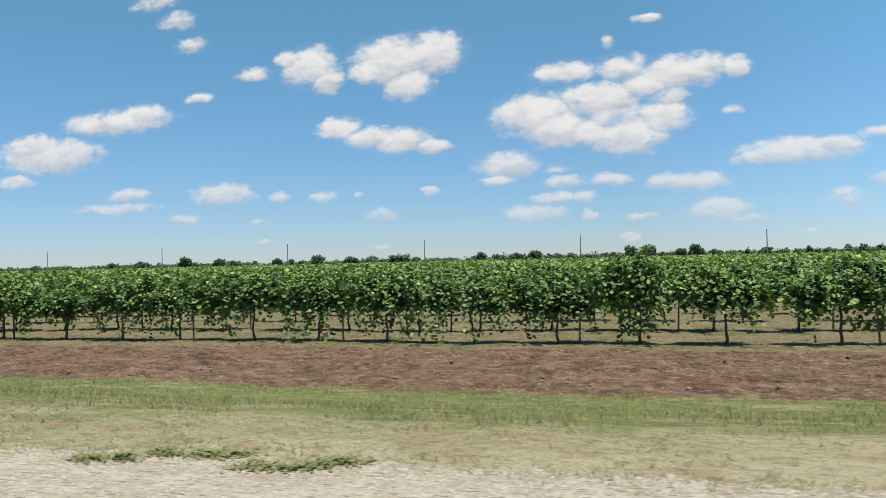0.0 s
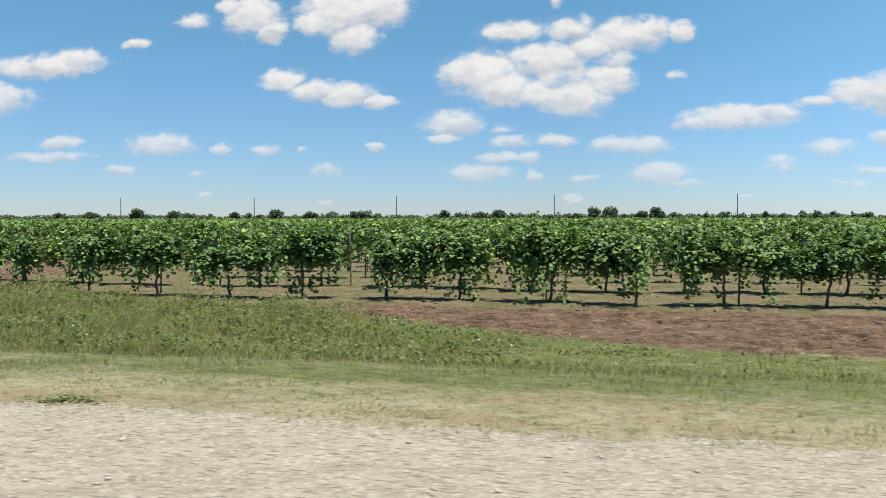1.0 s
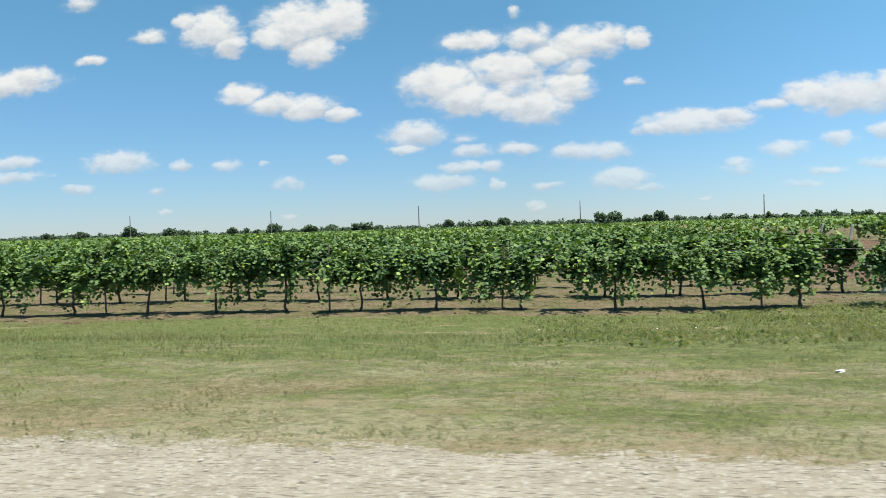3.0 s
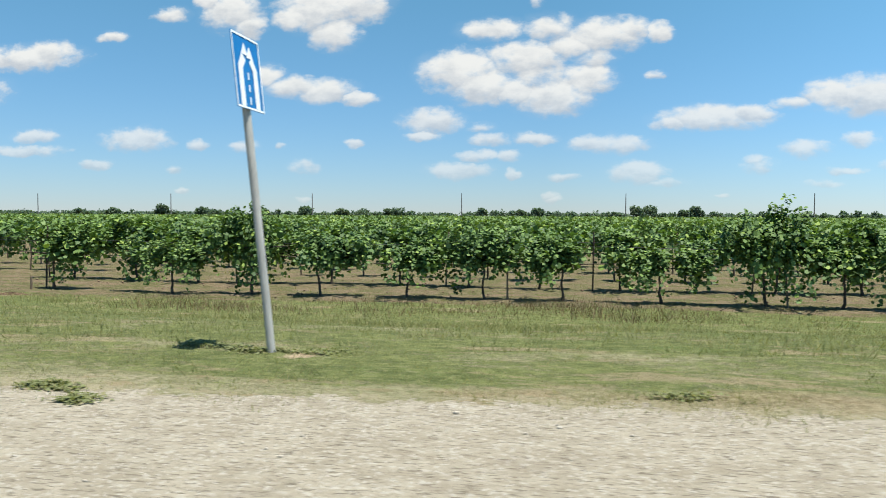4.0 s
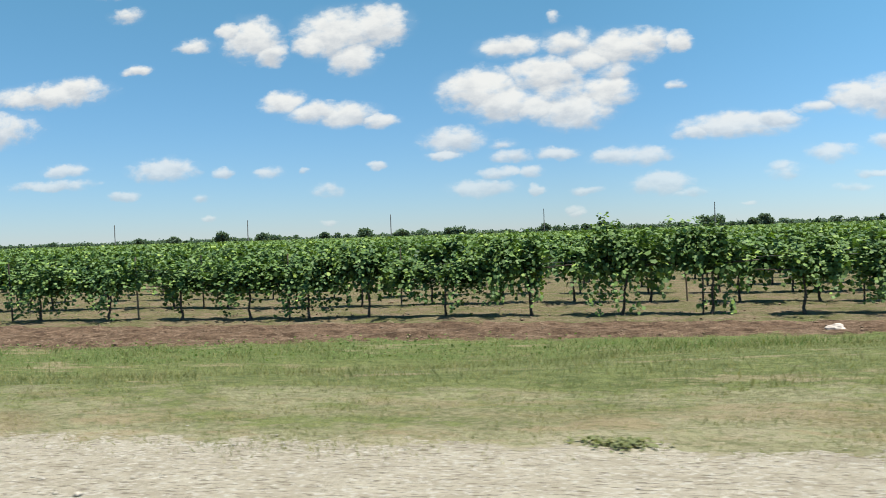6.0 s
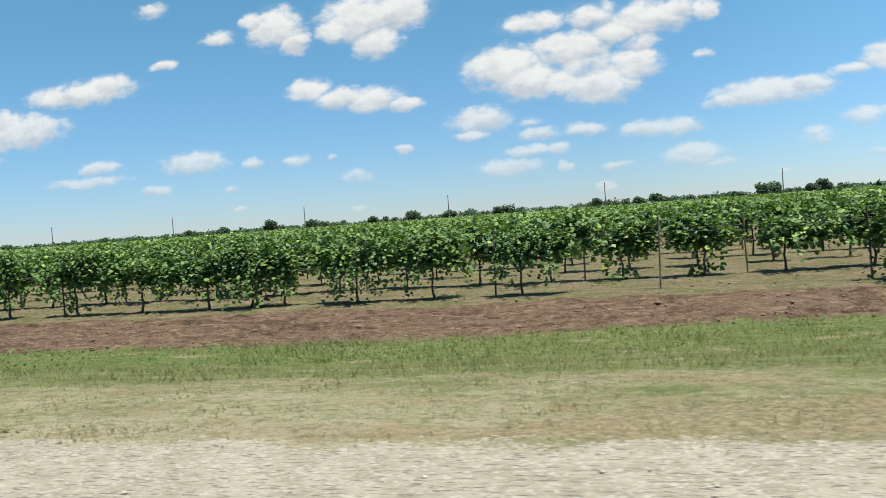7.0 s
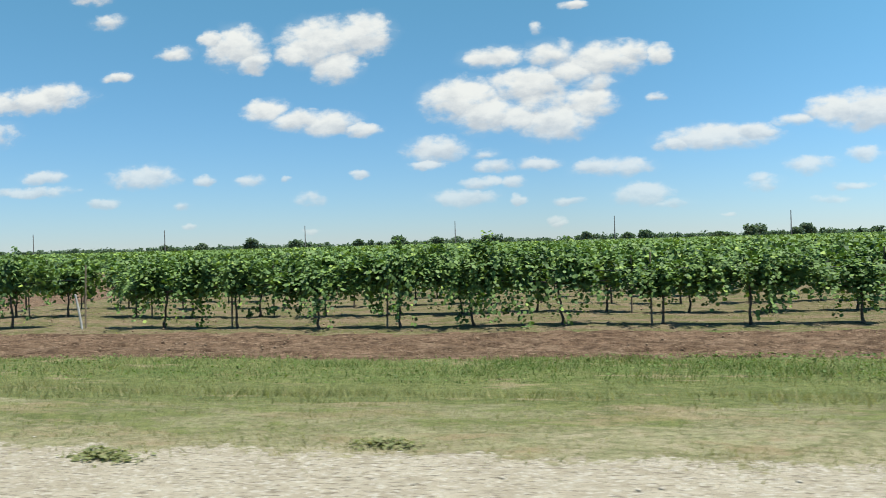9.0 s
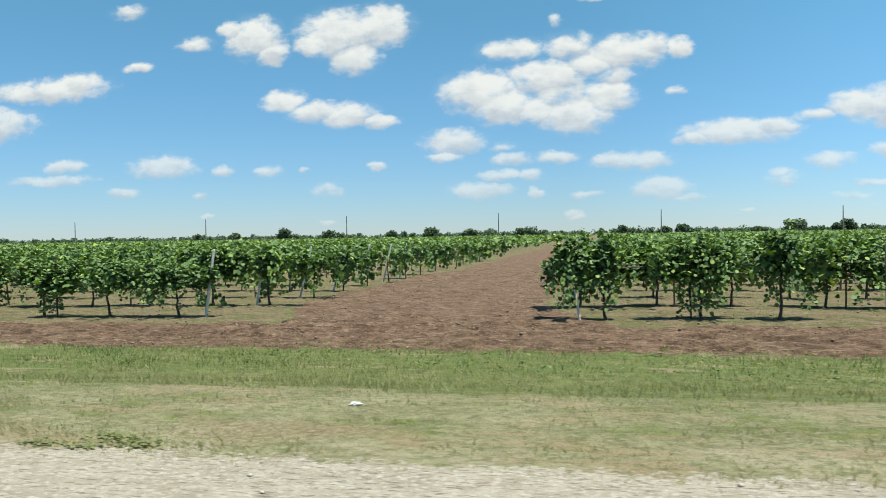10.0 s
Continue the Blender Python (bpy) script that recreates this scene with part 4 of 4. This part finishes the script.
    pick = rng.rand(len(x)) < 0.004 + 0.012 * fold(wobble(x, y, 0.9, 68), 0.0, 0.6)
    v, f = leaves(rng, np.stack([x, y, land(x, y) + np.maximum(rise, 0.05) + 0.06], -1)[pick], 0.026, 1.2, None, BLADE, BLADE_FACES)
    tagged(part("white_flowers", mesh_from("white_flowers", v, f), MAT_LITTER, None, "tiny white wildflowers scattered through the roadside weeds"), category="flowers", kind="stuff")
    # lush broad-leaved weeds along the ploughed strip
    x = np.where(rng.rand(12000) < 0.5, rng.normal(-172, 8.5, 12000), rng.uniform(-228, -126, 12000))
    y = soil_edge(x) + 0.10 - 2.4 * rng.rand(len(x)) ** 1.2 - 0.25 * wobble(x, x * 0, 0.9, 82)
    keep = rng.rand(len(x)) < 0.45 + 0.55 * fold(wobble(x, y, 0.8, 80), -0.4, 0.3)
    x, y = x[keep], y[keep]
    high = (0.05 + 0.10 * fold(wobble(x, y, 0.6, 81), -0.4, 0.8)) * rng.rand(len(x))
    v, f = leaves(rng, np.stack([x, y, land(x, y) + 0.01 + high], -1), 0.050, 1.0, None, BLADE, BLADE_FACES)
    tagged(part("lush_weeds", mesh_from("lush_weeds", v, f), MAT_LUSH, None, "bright green broad-leaved weeds beside the ploughed strip"), category="weeds", kind="stuff")
    # bright grass in tufts along the same strip
    x, y = clumped(rng, 90000, -232, -120, 10.0, 14.0, 0.17, 30)
    keep = (y < soil_edge(x) + 0.15 - 0.3 * rng.rand(len(x))) & (y > soil_edge(x) - 1.6 - 0.9 * rng.rand(len(x))) & (rng.rand(len(x)) < 0.35 + 0.65 * np.exp(-((x + 172) / 14) ** 2) + 0.3 * fold(wobble(x, y, 0.5, 66), -0.2, 0.6))
    x, y = x[keep], y[keep]
    grass("lush_grass", "bright green grass tufts beside the ploughed strip", (x, y), np.maximum(0.10 + 0.05 * wobble(x, y, 1.1, 65), 0.04), 0.014, MAT_LUSH, 0.5, 58)
    # dry reddish seed stalks in front of the first row
    x, y = clumped(rng, 5000, -97, -80, 15.0, 17.4, 0.28, 60)
    keep = rng.rand(len(x)) < fold(x, -97, -93) * (1 - fold(x, -85, -80))
    x, y = x[keep], y[keep]
    grass("dry_stalks", "reddish-brown dry weed stalks before the vine row", (x, y), 0.20 + 0.12 * wobble(x, y, 0.8, 78), 0.012, MAT_STALK, 0.5, 59)
    # weeds between the vine rows
    x, y = clumped(rng, 30000, -236, 14, 17.0, 34.0, 0.3, 12)
    keep = in_lane(x) < 0.3
    grass("vineyard_weeds", "thin low weeds on the vineyard floor", (x[keep], y[keep]), 0.06, 0.02, MAT_GRASS, 0.9, 55)


def lumps_at(rng, x, y, r, flat, name, label, category, mat, sink=0.0):
    """Small eight-sided lumps strewn on the ground, one mesh."""
    n = len(x)
    base = np.array([(1, 0, 0), (0, 1, 0), (-1, 0, 0), (0, -1, 0), (0, 0, 0.85), (0, 0, -0.6)])
    tri = np.array([(0, 1, 4), (1, 2, 4), (2, 3, 4), (3, 0, 4), (1, 0, 5), (2, 1, 5), (3, 2, 5), (0, 3, 5)])
    v = base[None] * rng.uniform(0.6, 1.4, (n, 6, 1)) * r[:, None, None] * np.array([1, 1, flat])
    a = rng.uniform(0, 6.28, n)
    c, si = np.cos(a)[:, None], np.sin(a)[:, None]
    v = np.stack([v[..., 0] * c - v[..., 1] * si + x[:, None], v[..., 0] * si + v[..., 1] * c + y[:, None], v[..., 2] + (land(x, y) + sink)[:, None]], -1)
    f = tri[None] + (np.arange(n) * 6)[:, None, None]
    ob = part(name, mesh_from(name, v.reshape(-1, 3), f.reshape(-1, 3)), mat, None, label)
    tagged(ob, category=category, kind="stuff")


def soil_clods():
    """Loose clods on the ploughed strip and the lanes."""
    rng = np.random.RandomState(81)
    x = np.concatenate([rng.uniform(-232, 8, 13000), rng.uniform(-57, -41, 8000), rng.uniform(-215, -205, 3000)])
    y = np.concatenate([rng.uniform(11.0, 18.0, 13000), 18.0 + 46 * rng.rand(8000) ** 1.5, 16.5 + 36 * rng.rand(3000) ** 1.5])
    keep = zones(x, y)[0] > 0.5
    x, y = x[keep], y[keep]
    more = rng.uniform(-232, 8, 5000)
    x, y = np.concatenate([x, more[in_lane(more) < 0.2]]), np.concatenate([y, rng.uniform(17.2, 22.5, np.sum(in_lane(more) < 0.2))])
    lumps_at(rng, x, y, 0.014 + 0.038 * rng.rand(len(x)) ** 3.5, 0.7, "soil_clods", "loose brown clods of freshly ploughed earth", "soil", MAT_CLOD, 0.03)


def gravel_chips():
    """Loose crushed stone on the shoulder."""
    rng = np.random.RandomState(83)
    x, y = rng.uniform(-228, 6, 5500), rng.uniform(2.9, 5.6, 5500)
    keep = y < gravel_edge(x) + 0.2 * rng.normal(size=len(x))
    x, y = x[keep], y[keep]
    lumps_at(rng, x, y, 0.008 + 0.016 * rng.rand(len(x)) ** 4, 0.65, "gravel_chips", "loose pale crushed stone on the road shoulder", "gravel", MAT_CHIP, 0.004)


gravel_chips()
soil_clods()
verge()


# ---- trellis posts ----
def bar_mesh(name, points, radii, mat, sides=7):
    bm = bmesh.new()
    tube(bm, points, radii, sides)
    me = bpy.data.meshes.new(name)
    bm.to_mesh(me)
    bm.free()
    me.materials.append(mat)
    return me


def trellis():
    rng = np.random.RandomState(91)
    stakes = [bar_mesh("trellis_post", [(0, 0, -0.1), (0.01, 0, 0.8), (0, 0, 1.55 + 0.06 * i)], [0.024, 0.023, 0.021], (MAT_POST, MAT_BARK, MAT_POST)[i]) for i in range(3)]
    for r in range(2):
        y = ROW_Y + r * ROW_GAP
        for a, b in blocks(-232, 9):
            x = a + 2.6
            while x < b - 2:
                ob = new("trellis_post", stakes[rng.randint(3)])
                tagged(ob, "thin weathered wooden trellis post between grapevines", "trellis post", "trellis posts")
                px, py = x + rng.uniform(-0.2, 0.2), y + 0.05
                ob.matrix_world = pose(px, py, float(land(px, py)), rng.uniform(-2, 2), rng.uniform(-3, 3), rng.uniform(0, 360))
                x += VINE_GAP * rng.choice([2, 2, 3])
    # leaning end posts at the lanes
    bm = bmesh.new()
    tube(bm, [(0, 0, -0.18), (0, 0, 0.8), (0, 0, 1.74), (0, 0, 1.77)], [0.036, 0.035, 0.034, 0.029], 12)
    end = bpy.data.meshes.new("end_post")
    bm.to_mesh(end)
    bm.free()
    end.materials.append(MAT_CONCRETE)
    for r in range(7):
        y = ROW_Y + r * ROW_GAP
        for x, tip in ((-57.5, 15), (-214.95, 12)):
            if r > 3 and x > -100:
                continue
            ob = new("end_post", end)
            tagged(ob, "leaning round whitish concrete end post of a vine row", "end post", "leaning end posts at the lanes")
            ob.matrix_world = pose(x + rng.uniform(-0.12, 0.12), y, float(land(x, y)), rng.uniform(-3, 3), tip + rng.uniform(-4, 4), rng.uniform(-8, 8))
    # one pale stake at the first row, and a short cut-off stub in the gap
    for x, y, tall, lean, mat, label in ((-198.99, 18.1, 0.95, -9, MAT_STEEL, "grey leaning stake propping the vine row"), (-205.55, 18.15, 0.75, -9, MAT_CONCRETE, "pale leaning concrete stake at the row end"), (-99.60, 17.9, 0.36, 2, MAT_POST, "short cut-off wooden stub where a vine is missing")):
        ob = new("stake", bar_mesh("stake", [(0, 0, -0.1), (0.01, 0, tall / 2), (0, 0, tall - 0.01), (0, 0, tall)], [0.030, 0.029, 0.028, 0.02], mat, 8))
        tagged(ob, label, "stake")
        ob.matrix_world = pose(x, y, float(land(x, y)), 0, lean, 20)
    # black drip hose along the first rows
    for r in range(2):
        y = ROW_Y + r * ROW_GAP
        for a, b in blocks(-232, 9):
            n = int((b - a) / VINE_GAP)
            pts = [(a + (b - a) * i / n, y + 0.03 + rng.uniform(-0.02, 0.02), 1.26 + (0.05 if i % 2 else 0.0) + rng.uniform(-0.02, 0.02)) for i in range(n + 1)]
            ob = new("drip_hose", bar_mesh("drip_hose", pts, [0.006] * (n + 1), MAT_HOSE, 5))
            tagged(ob, "thin black irrigation hose strung along the vine row", "hose", "irrigation hoses")


trellis()


# ---- road sign ----
def ribbon(bm, pts, width, x):
    """A flat strip in the sign's plane through points (across, up)."""
    pts = [Vector(p) for p in pts]
    last = None
    for i, p in enumerate(pts):
        d = (pts[min(i + 1, len(pts) - 1)] - pts[max(i - 1, 0)]).normalized()
        nrm = Vector((-d.y, d.x)) * width / 2
        pair = [bm.verts.new((x, q.x, q.y)) for q in (p - nrm, p + nrm)]
        if last:
            bm.faces.new((last[0], pair[0], pair[1], last[1]))
        last = pair


def road_sign(x, y):
    sign = tagged(new("road_sign"), "blue road sign with white lane arrows on a leaning pole", "road sign")
    bm = bmesh.new()
    tube(bm, [(0, 0, -0.3), (0, 0, 1.5), (0, 0, 3.05)], [0.041, 0.041, 0.041], 12)
    part("pole", bm, MAT_STEEL, sign)
    bm = bmesh.new()
    bmesh.ops.create_cube(bm, size=1.0)
    bmesh.ops.scale(bm, vec=(0.004, 0.62, 0.72), verts=bm.verts)
    panel = part("panel", bm, MAT_SIGN_BLUE, sign, "blue sheet-metal panel")
    panel.location = (0.052, 0, 2.74)
    bm = bmesh.new()
    bmesh.ops.create_cube(bm, size=1.0)
    bmesh.ops.scale(bm, vec=(0.003, 0.60, 0.70), verts=bm.verts)
    back = part("back_plate", bm, MAT_STEEL, panel)
    back.location = (-0.005, 0, 0)
    bm = bmesh.new()
    for p, q in (((-0.297, -0.347), (-0.297, 0.347)), ((0.297, -0.347), (0.297, 0.347)), ((-0.30, 0.347), (0.30, 0.347)), ((-0.30, -0.347), (0.30, -0.347))):
        ribbon(bm, (p, q), 0.020, 0.006 if p[0] == q[0] else 0.0064)
    part("border", bm, MAT_SIGN_WHITE, panel, "white border")
    for pts, head in ((((-0.165, -0.335), (-0.165, 0.04), (-0.075, 0.15)), (-0.05, 0.27)), (((0.165, -0.335), (0.165, 0.04), (0.085, 0.14)), (0.065, 0.25))):
        bm = bmesh.new()
        ribbon(bm, pts, 0.10, 0.006)
        hx, hz = head
        bm.faces.new([bm.verts.new((0.0066, hx + dx, hz + dz)) for dx, dz in ((-0.075, -0.10), (0.075, -0.10), (0.0, 0.02))])
        part("arrow", bm, MAT_SIGN_WHITE, panel, "white arrow")
    for dz in (-0.27, -0.15, -0.03):
        bm = bmesh.new()
        ribbon(bm, ((0.0, dz - 0.035), (0.0, dz + 0.035)), 0.03, 0.006)
        part("dash", bm, MAT_SIGN_WHITE, panel)
    for dz in (2.55, 2.93):
        bm = bmesh.new()
        tube(bm, [(0, -0.06, 0), (0, 0.06, 0)], [0.045, 0.045], 8)
        part("clamp", bm, MAT_STEEL, sign).location = (0.0, 0, dz)
    sign.matrix_world = pose(x, y, float(land(x, y)) - 0.01, 0, -6.0, 0)
    return sign


road_sign(-88.56, 7.2)


# ---- litter, stones and weeds on the verge ----
def lump_mesh(name, seed, size, rough, mat, level=3):
    """A crumpled lump: a ball pushed about by noise."""
    bm = bmesh.new()
    bmesh.ops.create_icosphere(bm, subdivisions=level, radius=1.0)
    off = Vector((seed * 3.1, seed * 1.7, seed * 0.9))
    for v in bm.verts:
        n = noise.noise(v.co * 1.3 + off) * rough + noise.noise(v.co * 3.6 + off) * rough * 0.6 + noise.noise(v.co * 8 + off) * rough * 0.25
        v.co *= 1 + n
        v.co = Vector((v.co.x * size[0] / 2, v.co.y * size[1] / 2, max(v.co.z, -0.35) * size[2] / 2))
    me = bpy.data.meshes.new(name)
    bm.to_mesh(me)
    bm.free()
    me.materials.append(mat)
    return me


def drop(name, me, x, y, label, category, group="", turn=0.0, sink=0.0):
    ob = new(name, me)
    low = min(v.co.z for v in me.vertices)
    ob.matrix_world = pose(x, y, float(land(x, y)) - low - sink, 0, 0, turn)
    return tagged(ob, label, category, group)


bag = lump_mesh("plastic_bag", 2, (0.29, 0.19, 0.155), 0.50, MAT_TEAL, 5)
bag.polygons.foreach_set("use_smooth", np.ones(len(bag.polygons), bool))
drop("plastic_bag", bag, -171.3, 4.97, "crumpled grey-green plastic bag lying on the gravel edge", "bag", turn=12)
for i, (x, y, w) in enumerate(((-13.98, 5.71, 0.19), (-9.91, 7.0, 0.12), (-16.62, 7.45, 0.11), (-38.0, 8.15, 0.13), (-58.17, 7.62, 0.13), (-57.41, 10.5, 0.14), (-63.0, 7.3, 0.14), (-60.70, 5.06, 0.07), (-60.45, 5.05, 0.07), (-108.84, 6.45, 0.15),
                              (-206.9, 6.1, 0.17), (-179.3, 5.8, 0.16), (-144.61, 5.18, 0.10), (-52.5, 12.2, 0.12), (-164.6, 8.8, 0.14), (-175.62, 11.2, 0.16))):
    drop("litter", lump_mesh("litter", 5 + i, (w * 0.60, w * 0.42, w * 0.20), 0.7, MAT_LITTER), x, y, "scrap of crumpled white paper litter in the grass", "litter", "roadside litter", turn=i * 40)
drop("plastic_bottle", bar_mesh("plastic_bottle", [(-0.11, 0, 0.033), (-0.10, 0, 0.033), (0.04, 0, 0.033), (0.07, 0, 0.033), (0.09, 0, 0.033), (0.115, 0, 0.033)], [0.026, 0.033, 0.033, 0.024, 0.013, 0.012], MAT_BOTTLE, 12), -19.2, 11.05, "clear empty plastic bottle lying in the verge grass", "bottle", turn=25)
for i, (x, y, w) in enumerate(((-33.42, 5.17, 0.13), (-174.45, 6.74, 0.12), (-12.7, 15.3, 0.2))):
    drop("dark_clod", lump_mesh("dark_clod", 30 + i, (w, w * 0.7, w * 0.6), 0.5, MAT_DARK, 2), x, y, "dark lump of earth lying on the ground", "clod", "dark lumps", turn=i * 50)
for i, (x, y, w) in enumerate(((-122.0, 15.7, 0.36), (-46.9, 20.3, 0.22))):
    drop("stone", lump_mesh("stone", 40 + i, (w, w * 0.6, w * 0.55), 0.3, MAT_STONE, 3), x, y, "pale pinkish stone lying on ploughed soil", "stone", "pale stones", turn=i * 70, sink=0.03)

bracket = bmesh.new()
tube(bracket, [(-0.13, 0, 0.21), (-0.125, 0, 0.10), (-0.12, 0, 0.012), (0.0, 0.01, 0.012), (0.12, 0, 0.012), (0.135, 0, 0.06), (0.14, 0, 0.11)], [0.014] * 7, 8)
ob = part("plastic_bracket", bracket, MAT_LITTER)
tagged(ob, "broken white plastic pipe bracket standing on the gravel edge", "plastic pipe")
ob.matrix_world = pose(-100.43, 5.25, float(land(-100.43, 5.25)) - 0.005, 4, 0, 8)


def plank_pile(x, y):
    rng = np.random.RandomState(95)
    pile = tagged(new("plank_pile"), "low pile of pale sawn planks and rubble on the ploughed lane", "plank pile")
    for i in range(9):
        bm = bmesh.new()
        bmesh.ops.create_cube(bm, size=1.0)
        bmesh.ops.scale(bm, vec=(rng.uniform(1.2, 2.3), rng.uniform(0.10, 0.16), 0.035), verts=bm.verts)
        bmesh.ops.bevel(bm, geom=list(bm.edges), offset=0.005, segments=1, affect="EDGES")
        p = part("plank", bm, MAT_PLANK, pile)
        p.matrix_local = pose(rng.uniform(-0.35, 0.35), rng.uniform(-0.4, 0.4), 0.05 + 0.036 * i, rng.uniform(-4, 4), rng.uniform(-3, 3), rng.uniform(-22, 22))
    for i in range(5):
        p = part("rubble", lump_mesh("rubble", 60 + i, (0.35, 0.3, 0.25), 0.4, MAT_CLOD, 2), None, pile)
        p.location = (rng.uniform(-0.6, 0.8), rng.uniform(-0.3, 0.3), 0.38)
    pile.location = (x, y, float(land(x, y)) - 0.01)


plank_pile(-46.8, 40.0)


def weeds():
    """Low leafy weeds in loose clumps along the ragged edge of the gravel."""
    rng = np.random.RandomState(97)
    spots = [(-59.9, 4.25, 1.3), (-60.4, 4.35, 1.0), (-59.0, 4.25, 1.2), (-5.6, 4.82, 0.9), (-4.4, 4.75, 0.8), (-112.2, 5.09, 1.3), (-111.4, 5.1, 1.2), (-110.7, 5.1, 1.2),
             (-109.6, 5.0, 1.3), (-109.1, 4.96, 1.3), (-108.5, 4.95, 1.1), (-120.5, 5.1, 0.9), (-118.6, 4.9, 0.8), (-92.9, 5.3, 0.9), (-91.9, 5.15, 1.1), (-91.1, 5.2, 1.1), (-90.3, 5.25, 1.3), (-89.6, 5.3, 1.0),
             (-141.9, 4.6, 1.0), (-143.4, 4.4, 0.6), (-199.9, 4.65, 0.6), (-88.3, 7.2, 0.7), (-89.1, 7.3, 0.8), (-171.0, 4.80, 0.7), (-43.5, 5.1, 1.4), (-45.6, 5.15, 1.5), (-44.6, 5.3, 1.4), (-47.0, 5.4, 1.3), (-32.3, 4.9, 0.6), (-29.1, 5.0, 0.6),
             (-117.1, 5.1, 0.8), (-114.3, 5.15, 0.6), (-179.8, 4.95, 0.35), (-179.6, 5.1, 0.4), (-178.3, 5.05, 0.35), (-177.4, 5.05, 0.3), (-176.9, 5.1, 0.4), (-176.0, 5.05, 0.4), (-175.4, 5.2, 0.4),
             (-34.3, 5.0, 1.0), (-33.6, 4.9, 0.9), (-13.5, 4.85, 0.7), (-12.9, 4.8, 0.8), (-12.1, 4.8, 0.6)]
    for i in range(7):
        spots.append((-57.4 + 0.9 * i, 4.42 + 0.04 * i + rng.normal(0, 0.09), rng.uniform(0.5, 1.2)))
    for i in range(26):
        x = rng.uniform(-228, 4)
        spots.append((x, float(gravel_edge(x)) + rng.normal(0.05, 0.25), rng.uniform(0.25, 0.55)))
    places = []
    for x, y, size in spots:
        for j in range(5):
            n = int(130 * size)
            cx, cy = x + rng.normal(0, 0.34 * size), y + rng.normal(0, 0.12 * size)
            px, py = cx + rng.normal(0, 0.085, n), cy + rng.normal(0, 0.050, n)
            dome = np.exp(-((px - cx) / 0.16) ** 2 - ((py - cy) / 0.09) ** 2)
            places.append(np.stack([px, py, land(px, py) + 0.012 + rng.uniform(0.02, 0.06) * (0.6 + 0.4 * size) * dome * rng.rand(n)], -1))
    v, f = leaves(rng, np.concatenate(places), 0.034, 1.5, None, BLADE, BLADE_FACES)
    tagged(part("roadside_weeds", mesh_from("roadside_weeds", v, f), MAT_HERB, None, "low green leafy weeds along the ragged gravel edge"), category="weeds", kind="stuff")


weeds()
